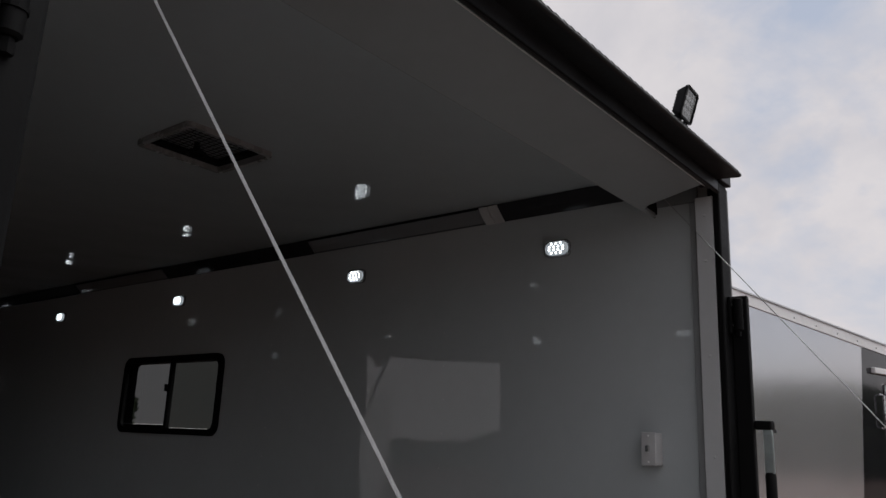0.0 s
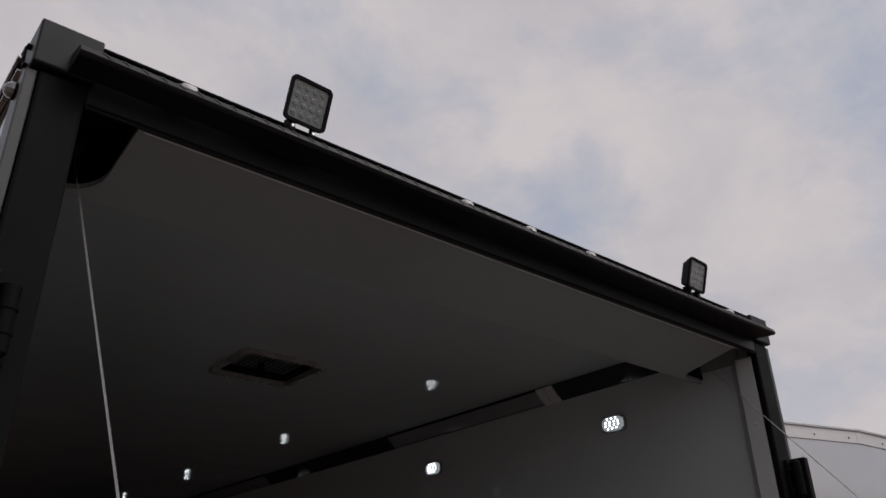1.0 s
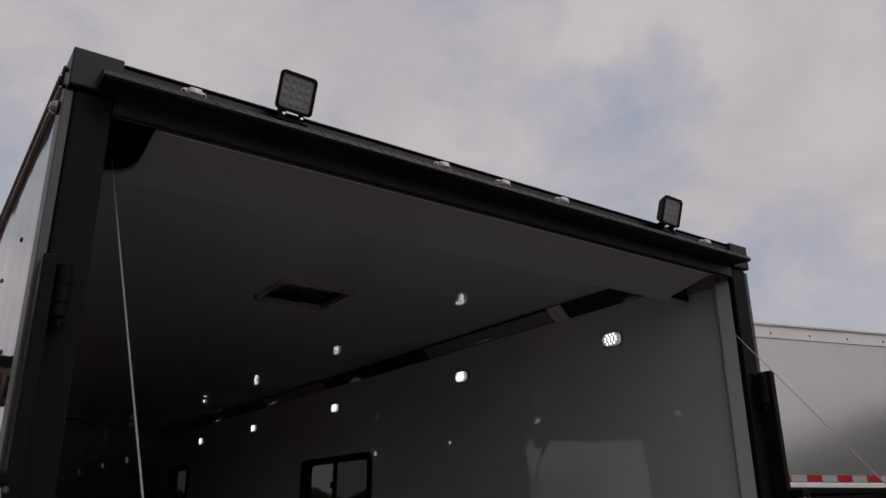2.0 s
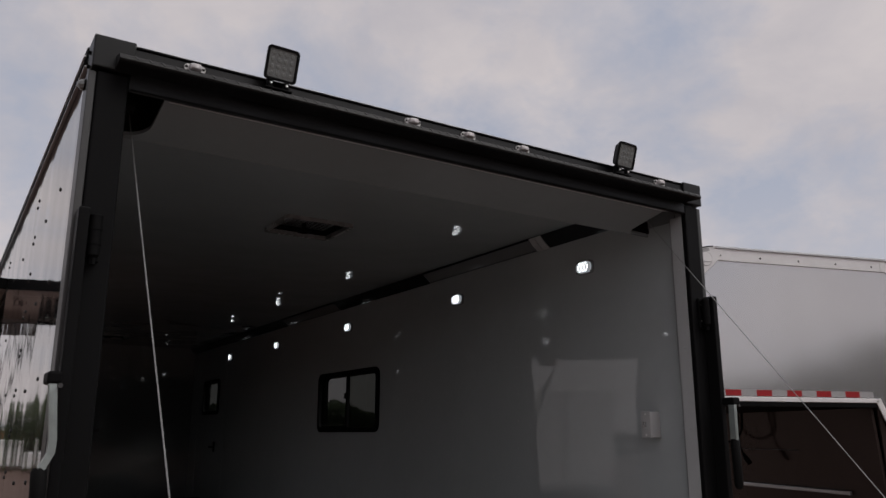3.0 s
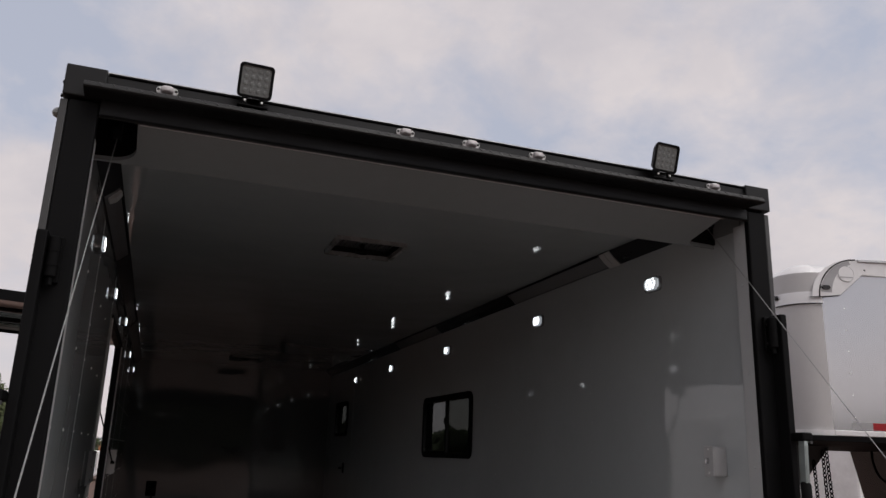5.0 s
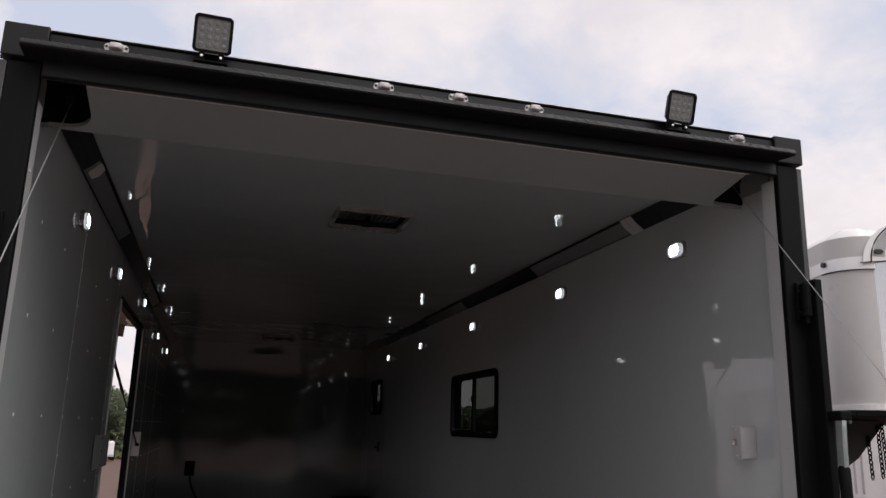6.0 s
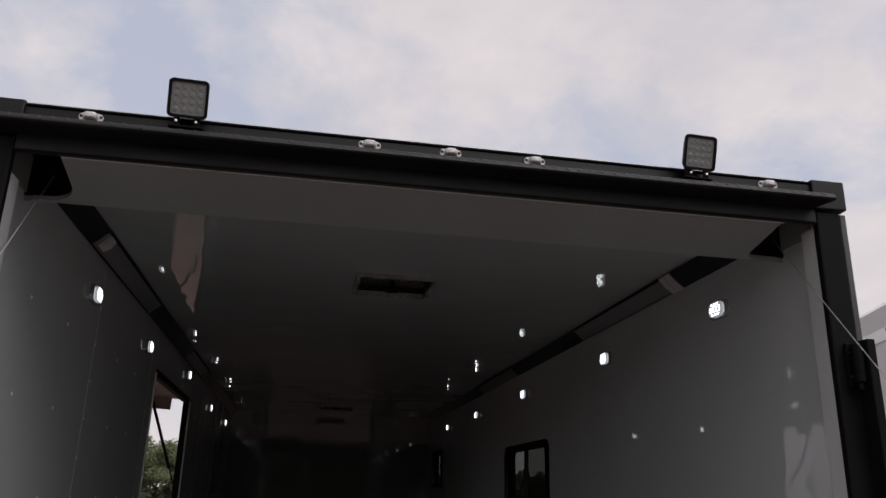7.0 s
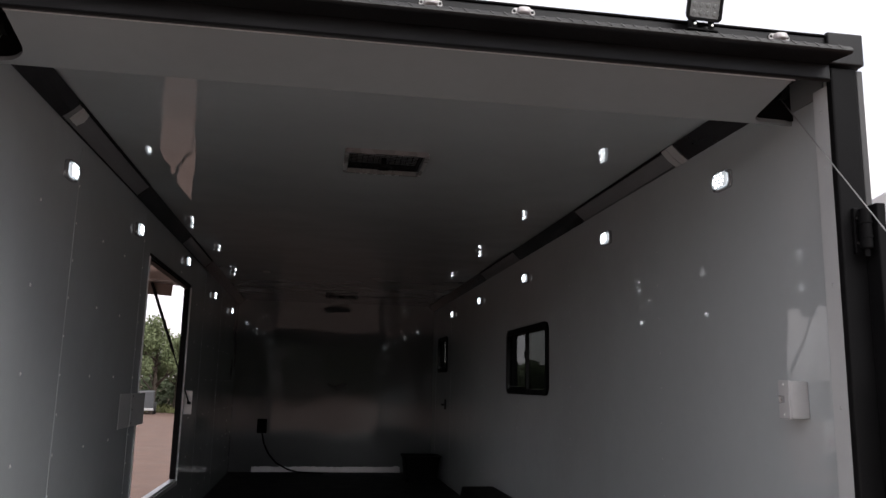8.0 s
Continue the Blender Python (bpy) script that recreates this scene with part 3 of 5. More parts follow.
            part("shadow_gap", box(*sorted((s * (WX + a[0] - 0.0005), s * (WX + b[0] - 0.0015))), y0, y1, CEIL_Z + a[1] + 0.002, CEIL_Z + b[1] - 0.0005), M_CAVITY if s < 0 else M_GUSSET, cv, "thin dark edge line")
            part("shadow_gap", box(*sorted((s * (WX - 0.0715), s * (WX - 0.0605))), y0, y1, CEIL_Z - 0.009, CEIL_Z - 0.0015), M_CAVITY, cv)
        if s > 0:
            part("joiner_clip", cove(0.960, 1.008, (0.0, -0.064), (-0.070, 0.0), 0.003), M_CLIP, cv, "pale joiner clip over the cove")
            part("joiner_clip", cove(1.013, 1.058, (0.0, -0.064), (-0.070, 0.0), 0.003), M_CLIP, cv)
        else:
            part("joiner_clip", cove(1.022, 1.086, (-0.016, -0.052), (-0.062, -0.006), 0.006), M_CLIP, cv, "pale joiner clip over the cove")


build_shell()


def build_exterior():
    """Outer skins of the left and right side, the roof rails."""
    zs = [0.42, SIDE[2] - 0.03, SIDE[3] + 0.02, 2.56]
    seams = [0.075, 1.22, 2.60, 4.21, 5.40, 6.60, NOSE + 0.05]
    sk = thing("outer_skin_left", label="glossy black trailer side sheeting with rows of dark rivets", category="side sheeting", kind="structure")
    heads = []
    for a, b in zip(seams, seams[1:]):
        if a == 2.60:
            for z0, z1 in ((0.42, SIDE[2] - 0.01), (SIDE[3] + 0.01, 2.597)):
                part("skin_panel", box(-OX - 0.003, -OX, a + 0.0015, b - 0.0015, z0, z1), M_SKIN, sk)
        else:
            part("skin_panel", box(-OX - 0.003, -OX, a + 0.0015, b - 0.0015, 0.42, 2.597), M_SKIN, sk)
        cols = 3
        for c in range(cols + 1):
            y = a + 0.02 + (b - a - 0.04) * c / cols
            z = 0.5
            while z < 2.53:
                if not (SIDE[0] - 0.05 < y < SIDE[1] + 0.05 and SIDE[2] - 0.05 < z < SIDE[3] + 0.05):
                    heads.append((-OX - 0.003, y, z + 0.02 * (c % 2)))
                z += 0.15 if c in (0, cols) else 0.30
    tagged(part("rivets", domes(heads, 0.0075, 0.004, FACE_LEFT), M_RIVET, sk, "dark rivet heads in rows"), kind="stuff")
    sr = thing("outer_skin_right", label="glossy black trailer side sheeting", category="side sheeting", kind="structure")
    part("skin_panel", wall_with_holes(lambda u, v, d: (OX + d, u, v), [0.075, NOSE + 0.05, *WIN1[:2], *WIN2[:2]], [0.42, 2.597, *WIN1[2:], *WIN2[2:]], [WIN1, WIN2], 0.003), M_SKIN, sr)
    for s in (-1, 1):
        rail = thing("roof_rail", label="black roof edge rail with a bright drip lip", category="roof rail", kind="structure")
        part("rail", box(*sorted((s * (OX + 0.0035), s * (OX + 0.012))), 0.09, NOSE + 0.05, 2.598, 2.652, 0.003), M_BLACK, rail)
        part("drip_lip", box(*sorted((s * (OX + 0.0125), s * (OX + 0.019))), 0.09, NOSE + 0.05, 2.618, 2.625, 0.001, 1), M_ALUDULL, rail, "bright worn drip lip")
        part("lower_lip", box(*sorted((s * (OX + 0.0035), s * (OX + 0.015))), 0.09, NOSE + 0.05, 2.5885, 2.5935, 0.001, 1), M_ALUDULL, rail, "bright lower lip")
        part("gutter", box(*sorted((s * (OX + 0.0125), s * (OX + 0.017))), 0.09, NOSE + 0.05, 2.600, 2.609, 0.001, 1), M_BLACK, rail)
    un = part("underframe", box(-1.2, 1.2, 0.02, NOSE, 0.36, FLOOR_Z - 0.082, 0.01), M_BLACKTUBE)
    tagged(un, "black steel trailer underframe below the floor", "underframe", kind="structure")


build_exterior()


def build_rear_frame():
    rf = thing("rear_frame", label="black powder-coated rear door frame of the trailer", category="door frame", kind="structure")
    for s in (-1, 1):
        def bx(x0, x1, *rest, **kw):
            return box(*sorted((s * x0, s * x1)), *rest, **kw)
        part("corner_post", bx(1.168, 1.252, 0.0, 0.0255, 0.36, 2.548, bevel=0.006), M_BLACK, rf, "black rear corner post")
        part("jamb_return", bx(1.2175, 1.252, 0.0265, 0.0595, 0.40, 2.545), M_CAVITY, rf)
        part("edge_trim", bx(1.2535, 1.274, 0.004, 0.085, 0.40, 2.545, bevel=0.003), M_EDGE, rf, "worn grey aluminium edge trim")
        cap = part("corner_cap", bx(1.158, 1.270, -0.012, 0.085, 2.553, 2.650, bevel=0.004), M_HEADER, rf, "black cast corner cap")
        for y, z in ((0.03, 2.606), (0.03, 2.563)):
            part("cap_bolt", rod([(s * 1.270, y, z), (s * 1.278, y, z)], 0.006, 7), M_BLACKTUBE, cap)
    part("header", box(-1.167, 1.167, 0.0, 0.010, 2.503, 2.636, 0.002, 1), M_HEADER, rf, "black header beam")
    part("header_top", box(-1.157, 1.157, -0.005, 0.05, 2.637, 2.644, 0.002, 1), M_BLACK, rf)
    part("header_lip", box(-1.166, 1.166, -0.006, -0.001, 2.504, 2.511, 0.002, 1), M_BLACKTUBE, rf)
    # tread-plate visor: thin, sloping outwards
    bm = bmesh.new()
    prof = [(-0.001, 2.594), (-0.066, 2.5815), (-0.0715, 2.5785), (-0.0775, 2.5685), (-0.0785, 2.564), (-0.076, 2.560), (-0.070, 2.5575), (-0.001, 2.554)]
    L0 = [bm.verts.new((-1.210, min(y, -0.013), z)) for y, z in prof]
    L1 = [bm.verts.new((1.186 if y < -0.02 else 1.157, y, z)) for y, z in prof]
    for k in range(8):
        bm.faces.new((L0[k], L0[(k + 1) % 8], L1[(k + 1) % 8], L1[k]))
    bm.faces.new(L0[::-1])
    bm.faces.new(L1)
    vi = part("visor", bm, M_HEADER, rf, "black tread-plate visor over the opening")
    # raised tread bars showing on the visor's rolled edge
    rid = prism([(-0.0075, -0.0014), (0.0075, -0.0014), (0.009, 0.0), (0.0075, 0.0014), (-0.0075, 0.0014), (-0.009, 0.0)], 0, 0.0016)
    me = bpy.data.meshes.new("tread_ridge")
    rid.to_mesh(me)
    rid.free()
    me.materials.append(M_EDGE_DARK)
    for k in range(66):
        share("tread_ridge", me, vi, pose(-1.165 + 0.0356 * k, -0.0745, 2.5735, 60, 0, 0) @ pose(0, 0, 0, 0, 0, -52))


M_EDGE_DARK = mat("worn_black_ridge", (0.030, 0.030, 0.030), 0.35, metal=0.2, var=0.3, scale=20, fine=100)
build_rear_frame()


# ---- lamps ----
def build_work_light(place):
    """A square LED work light on its bracket; local -y is the way it shines, z up, the origin at the bracket's foot."""
    wl = thing("work_light", place, label="black square LED work light, unlit, on the rear header", category="work light", group="work lights on the header")
    tilt = pose(0, -0.048, 0.080, 17, 0, 0)
    w = 0.106
    def t(bm):
        bm.transform(tilt @ FACE_REAR)
        return bm
    body = prism(rrect(w, w, 0.013, 5), -0.024, 0.006)
    for v in body.verts:
        if v.co.z < 0:
            v.co.x, v.co.y = v.co.x * 0.74, v.co.y * 0.74
    ho = part("housing", t(body), M_BLACK, wl, "black die-cast housing", smooth=True)
    part("rim", t(prism(rrect(w, w, 0.013, 5), 0.0062, 0.012, inner=rrect(w - 0.016, w - 0.016, 0.007, 5))), M_BLACK, wl)
    le = part("lens", t(prism(rrect(w - 0.017, w - 0.017, 0.007, 5), 0.0062, 0.0082)), M_LENS_OFF, wl, "clear unlit lens")
    cell = dome(0.0072, 0.0010, 10)
    cell.transform(tilt @ FACE_REAR)
    ring = bpy.data.meshes.new("led_cell")
    cell.to_mesh(ring)
    cell.free()
    ring.materials.append(M_REFLECTOR)
    m3 = (tilt @ FACE_REAR).to_3x3()
    for i in range(4):
        for j in range(4):
            p = m3 @ Vector((-0.0315 + 0.021 * i, -0.0315 + 0.021 * j, 0.0082))
            share("led_cell", ring, le, Matrix.Translation(p))
    for k in range(7):
        part("fin", t(box(-0.034, 0.034, -0.033 + 0.011 * k - 0.0015, -0.033 + 0.011 * k + 0.0015, -0.029, -0.0245)), M_BLACK, ho)
    br = part("bracket", box(-0.046, 0.046, -0.040, -0.010, 0.0, 0.006, 0.002), M_BLACKTUBE, wl, "folded black mounting bracket")
    for s in (-1, 1):
        part("bracket_ear", box(*sorted((s * 0.030, s * 0.034)), -0.038, -0.014, 0.0, 0.040, 0.001, 1), M_BLACKTUBE, br)
        part("bolt", rod([(s * 0.026, -0.0385, 0.017), (s * 0.026, -0.043, 0.017)], 0.0038, 6), M_SCREW, wl, "bright bracket bolt")
        part("bolt_tab", box(*sorted((s * 0.018, s * 0.0295)), -0.038, -0.034, 0.0062, 0.030, 0.001, 1), M_BLACKTUBE, br)
    return wl


WORK_LIGHT = build_work_light(pose(-0.740, 0.004, 2.603, 0, 0, 2))
copy_thing(WORK_LIGHT, pose(0.756, -0.001, 2.600, 0, 0, 3))


def build_marker(place):
    mk = thing("marker_light", place, label="small white clearance marker lamp on black header", category="marker light", group="marker lights on the header")
    w, h = 0.063, 0.023
    b = prism(rrect(w, h, 0.011, 4), 0, 0.006)
    b.transform(FACE_REAR)
    part("base", b, M_PLASTIC, mk, "pale plastic base")
    bm = bmesh.new()
    prof = [(0.0, 1.0), (0.008, 0.97), (0.015, 0.82), (0.019, 0.5)]
    rings = [[bm.verts.new((x * f, y * f, 0.0062 + d)) for x, y in rrect(0.039, 0.023, 0.009, 4)] for d, f in prof]
    n = len(rings[0])
    for r0, r1 in zip(rings, rings[1:]):
        for k in range(n):
            bm.faces.new((r0[k], r0[(k + 1) % n], r1[(k + 1) % n], r1[k]))
    bm.faces.new(rings[-1])
    bm.faces.new(rings[0][::-1])
    bm.transform(FACE_REAR)
    part("lens", bm, M_MARKER, mk, "white ribbed lens", smooth=True)
    for s in (-1, 1):
        d = dome(0.0048, 0.003, 8)
        d.transform(Matrix.Translation((s * 0.0255, -0.006, 0.002)) @ FACE_REAR)
        part("screw", d, M_RIVET, mk, "dark screw head")
    return mk


MARKER = build_marker(pose(-0.990, -0.0005, 2.6185))
for x in (-0.236, 0.000, 0.254, 1.009):
    copy_thing(MARKER, pose(x, -0.0005, 2.6185))


def build_side_marker():
    """A small ribbed clear bead lamp on the outer edge under the roof rail."""
    mk = thing("side_marker", pose(-1.2745, 0.045, 2.513), label="small round clear marker lamp beside the rear post", category="marker light")
    b = rod([(0, 0, 0), (-0.004, 0, 0)], 0.017, 14)
    part("base", b, M_RUBBER, mk, "black rubber base")
    bm = bmesh.new()
    rings = []
    for k in range(6):
        a = radians(86 * k / 5)
        rings.append([bm.verts.new((-0.0042 - 0.017 * math.sin(a), (0.0155 + 0.0008 * (i % 2)) * math.cos(a) * math.cos(2 * math.pi * i / 20), (0.0155 + 0.0008 * (i % 2)) * math.cos(a) * math.sin(2 * math.pi * i / 20))) for i in range(20)])
    for r0, r1 in zip(rings, rings[1:]):
        for i in range(20):
            bm.faces.new((r0[i], r0[(i + 1) % 20], r1[(i + 1) % 20], r1[i]))
    bm.faces.new(rings[0])
    bm.faces.new(rings[-1])
    part("lens", bm, M_LENS_OFF, mk, "ribbed clear lens")


build_side_marker()


def build_interior_light(place):
    il = thing("wall_light", place, label="lit rounded LED lamp in a grey bezel on white wall", category="wall light", group="lit lamps along the trailer walls")
    w, h = 0.118, 0.070
    part("bezel", prism(rrect(w, h, 0.020, 6), 0, 0.016, inner=rrect(w - 0.010, h - 0.010, 0.016, 6)), M_BEZEL, il, "grey plastic bezel", smooth=True)
    part("base", prism(rrect(w - 0.0105, h - 0.0105, 0.0158, 6), 0.001, 0.013), M_BEZEL, il)
    part("lens_edge", prism([(x * (w - 0.019), y * (h - 0.017)) for x, y in LAMP_OVAL], 0.0132, 0.0180), M_LEDEDGE, il, "glowing lens edge", smooth=True)
    le = part("lens", prism([(x * (w - 0.015), y * (h - 0.013)) for x, y in LAMP_OVAL], 0.0182, 0.0240, bevel=0.004), M_LED, il, "glowing white lens", smooth=True)
    d = dome(0.0052, 0.0022, 8)
    me = bpy.data.meshes.new("led_dot")
    d.to_mesh(me)
    d.free()
    me.materials.append(M_LEDDOT)
    for j, xs in ((-1.5, (-1, 0, 1)), (-0.5, (-1.5, -0.5, 0.5, 1.5)), (0.5, (-1.5, -0.5, 0.5, 1.5)), (1.5, (-1, 0, 1))):
        for i in xs:
            share("led_dot", me, le, Matrix.Translation((i * 0.0215, j * 0.0132, 0.0239)))
    for sx in (-1, 1):
        for sy in (-1, 1):
            dd = dome(0.0042, 0.003, 7)
            dd.transform(Matrix.Translation((sx * (w / 2 - 0.0125), sy * (h / 2 - 0.0105), 0.0130)))
            part("screw", dd, M_RIVET, il, "dark corner screw")
    return il


LAMP_OVAL = [(0.5 * math.copysign(abs(math.cos(a)) ** 0.62, math.cos(a)), 0.5 * math.copysign(abs(math.sin(a)) ** 0.62, math.sin(a))) for a in [2 * math.pi * k / 28 for k in range(28)]]
M_LEDEDGE = mat("led_lens_edge_lit", (0.8, 0.82, 0.84), 0.3, var=0.03, emit=0.3, emit_color=(0.88, 0.94, 1.0))
# local x along the trailer, z out of the wall
ON_RIGHT = lambda y, z: Matrix.Translation((WX - 0.0004, y, z)) @ Matrix(((0, 0, -1, 0), (-1, 0, 0, 0), (0, 1, 0, 0), (0, 0, 0, 1)))
ON_LEFT = lambda y, z: Matrix.Translation((-WX + 0.0004, y, z)) @ Matrix(((0, 0, 1, 0), (1, 0, 0, 0), (0, 1, 0, 0), (0, 0, 0, 1)))
WALL_LIGHT = build_interior_light(ON_RIGHT(0.690, 2.391))
for y in (1.866, 3.443, 5.007, 6.429):
    copy_thing(WALL_LIGHT, ON_RIGHT(y, 2.391))
for y, z in ((1.136, 2.393), (2.307, 2.396), (3.863, 2.468), (5.464, 2.396), (6.972, 2.392)):
    copy_thing(WALL_LIGHT, ON_LEFT(y, z))


# ---- vents, windows, doors, boxes ----
def build_vent(place):
    v = thing("roof_vent", place, label="square ceiling vent, ivory frame round a dark screen", category="roof vent", group="roof vents in the ceiling")
    f = prism(rrect(0.366, 0.336, 0.02, 4), 0, 0.020, inner=rrect(0.330, 0.306, 0.012, 4))
    f.transform(FACE_DOWN)
    part("frame", f, M_VENTFRAME, v, "ivory plastic trim frame", smooth=True)
    g = prism(rrect(0.328, 0.307, 0.012, 4), -0.105, -0.001, inner=rrect(0.316, 0.295, 0.012, 4))
    g.transform(FACE_DOWN)
    part("collar", g, M_SCREEN, v)
    part("lid", box(-0.165, 0.165, -0.155, 0.155, 0.046, 0.052), M_CAVITY, v, "dark closed lid")
    sc = bmesh.new()
    for k in range(13):
        x = -0.150 + 0.025 * k
        box(x - 0.001, x + 0.001, -0.147, 0.147, 0.010, 0.012, bm=sc)
        box(-0.156, 0.156, x * 0.94 - 0.001, x * 0.94 + 0.001, 0.012, 0.014, bm=sc)
    tagged(part("screen", sc, M_SCREEN, v, "dark insect screen"), kind="stuff")
    k = rod([(0, 0.06, 0.045), (0, 0.06, -0.012)], [0.010, 0.014], 10)
    part("crank_post", k, M_SCREEN, v)
    ring = bmesh.new()
    rod([(0.034 * math.cos(a), 0.06 + 0.034 * math.sin(a), -0.014) for a in [2 * math.pi * i / 14 for i in range(15)]], 0.006, 6, ring)
    part("crank_knob", ring, M_RUBBER, v, "round black crank knob")
    return v


VENT = build_vent(pose(0.010, 1.480, CEIL_Z))
copy_thing(VENT, pose(0.010, 7.005, CEIL_Z))


def build_window(name, hole, label, split=True):
    y0, y1, z0, z1 = hole
    w, h, cy, cz = y1 - y0 + 0.05, z1 - z0 + 0.05, (y0 + y1) / 2, (z0 + z1) / 2
    wi = thing(name, ON_RIGHT(cy, cz), label=label, category="window", kind="structure")
    fr = part("window_frame", prism(rrect(w, h, 0.065, 6), 0, 0.018, inner=rrect(w - 0.075, h - 0.075, 0.045, 6)), M_BLACKTUBE, wi, "black rounded aluminium frame", smooth=True)
    part("frame_liner", prism(rrect(w - 0.052, h - 0.052, 0.045, 6), -0.06, -0.001, inner=rrect(w - 0.077, h - 0.077, 0.040, 6)), M_BLACKTUBE, wi)
    iw, ih = w - 0.077, h - 0.077
    if split:
        part("mullion", box(-0.014, 0.014, -ih / 2, ih / 2, -0.016, 0.010, 0.003), M_BLACKTUBE, wi, "black centre mullion")
        part("sash_rail", box(-iw / 2 + 0.001, -0.015, -ih / 2, -ih / 2 + 0.016, -0.008, 0.004, 0.002), M_BLACKTUBE, wi)
        part("latch", box(-0.060, -0.030, 0.02, 0.065, -0.012, 0.004, 0.003), M_RUBBER, wi, "small black sash latch")
        p = part("pane", box(-iw / 2 + 0.001, -0.0145, -ih / 2 + 0.017, ih / 2 - 0.001, -0.006, -0.002), M_GLASS, wi, "tinted glass pane")
        q = part("pane", box(0.0145, iw / 2 - 0.001, -ih / 2 + 0.001, ih / 2 - 0.001, -0.014, -0.010), M_GLASS_DARK, wi, "dark screened glass pane")
        q.visible_shadow = False
    else:
        p = part("pane", box(-iw / 2 + 0.001, iw / 2 - 0.001, -ih / 2 + 0.001, ih / 2 - 0.001, -0.006, -0.002), M_GLASS_DARK, wi)
    p.visible_shadow = False
    return wi


build_window("window_1", WIN1, "black-framed sliding window with tinted panes")
build_window("window_2", WIN2, "small black-framed window in the entry door", False)


def build_entry_door():
    y0, y1, z0, z1 = DOOR1
    cy, cz = (y0 + y1) / 2, (z0 + z1) / 2
    d = thing("door_1", ON_RIGHT(cy, cz), label="closed white entry door with black handle", category="door", kind="structure")
    w, h = y1 - y0, z1 - z0
    part("door_frame", prism(rrect(w, h, 0.09, 6), 0, 0.002, inner=rrect(w - 0.012, h - 0.012, 0.086, 6)), M_WALL, d)
    part("handle_plate", box(0.19, 0.235, -0.105, 0.005, 0.0, 0.010, 0.003), M_RUBBER, d, "black handle plate")
    part("handle", box(0.10, 0.225, -0.065, -0.045, 0.022, 0.034, 0.004), M_RUBBER, d, "black lever handle")


build_entry_door()


def build_switch_box():
    sb = thing("switch_box", ON_RIGHT(0.283, 1.598), label="white plastic surface-mounted switch box on wall", category="switch box")
    part("body", box(-0.026, 0.026, -0.056, 0.056, 0.0, 0.062, 0.006, 3), M_BOX, sb, smooth=True)
    part("cover_plate", box(-0.0275, 0.0275, -0.058, 0.058, 0.0625, 0.068, 0.003), M_BOX, sb, "white cover plate")
    part("toggle", box(-0.006, 0.006, -0.010, 0.012, 0.0685, 0.082, 0.002), M_ALU, sb, "small bright toggle switch")
    for z in (-0.045, 0.045):
        d = dome(0.004, 0.002, 7)
        d.transform(Matrix.Translation((0, z, 0.068)))
        part("screw", d, M_SCREW, sb)


build_switch_box()


# ---- rear hardware ----
def build_bar_lock(s):
    bl = thing("bar_lock", label="black bar-lock guard with folded zinc lever beside the opening", category="bar lock", group="bar locks at the rear posts")
    def bx(x0, x1, *rest, **kw):
        return box(*sorted((s * x0, s * x1)), *rest, **kw)
    part("guard_bar", bx(1.238, 1.266, -0.055, -0.0005, 0.40, 2.137, bevel=0.004), M_BLACK, bl, "black box-section guard bar")
    hi = part("hinge", rod([(s * 1.219, -0.030, 2.010), (s * 1.219, -0.030, 2.014), (s * 1.219, -0.030, 2.121), (s * 1.219, -0.030, 2.125)], [0.012, 0.0165, 0.0165, 0.012], 14), M_BLACKTUBE, bl, "black hinge barrel", smooth=True)
    part("hinge_leaf", bx(1.200, 1.237, -0.012, -0.0005, 2.000, 2.130, bevel=0.003), M_BLACKTUBE, hi)
    for z in (2.045, 2.085):
        part("hinge_ring", rod([(s * 1.219, -0.030, z - 0.003), (s * 1.219, -0.030, z + 0.003)], 0.0185, 14), M_BLACKTUBE, hi)
    part("hinge_nut", rod([(s * 1.219, -0.030, 1.990), (s * 1.219, -0.030, 2.0095)], 0.009, 6), M_BLACKTUBE, hi)
    for z in (2.03, 2.10):
        part("hinge_screw", rod([(s * 1.208, -0.012, z), (s * 1.208, -0.016, z)], 0.004, 6), M_EDGE, hi)
    part("pivot", bx(1.2675 if s < 0 else 1.242, 1.300 if s < 0 else 1.286, -0.112, -0.0555 if s > 0 else -0.030, 1.676, 1.706, bevel=0.006), M_BLACKTUBE, bl, "black pivot stub")
    # the lever of one lock is folded outwards, the other hangs along its bar
    if s < 0:
        pts = [(-1.287, -0.092, 1.690), (-1.283, -0.096, 1.66), (-1.272, -0.098, 1.545), (-1.273, -0.098, 1.515), (-1.291, -0.099, 1.477)]
        gp = [(-1.293, -0.099, 1.482), (-1.293, -0.099, 1.472), (-1.288, -0.099, 1.365), (-1.287, -0.099, 1.353)]
    else:
        pts = [(1.262, -0.092, 1.690), (1.252, -0.098, 1.66), (1.247, -0.100, 1.60), (1.246, -0.100, 1.534)]
        gp = [(1.247, -0.100, 1.538), (1.247, -0.100, 1.528), (1.250, -0.100, 1.355), (1.250, -0.100, 1.343)]
    part("lever", flat_bar(pts, (0.0085, 0.0, 0.0), (0.0, 0.0135, 0.0)), M_ZINC, bl, "bent zinc-plated lever")
    part("lever_rib", flat_bar([(x, y - 0.0142, z) for x, y, z in pts[1:4]], (0.004, 0.0, 0.0), (0.0, 0.0006, 0.0)), M_ZINC, bl)
    part("pivot_bolt", rod([(s * 1.270, -0.112, 1.672), (s * 1.270, -0.120, 1.672)], 0.006, 6), M_EDGE, bl)
    part("grip", rod(gp, [0.014, 0.0185, 0.0175, 0.011], 10), M_RUBBER, bl, "black rubber grip", smooth=True)


build_bar_lock(-1)
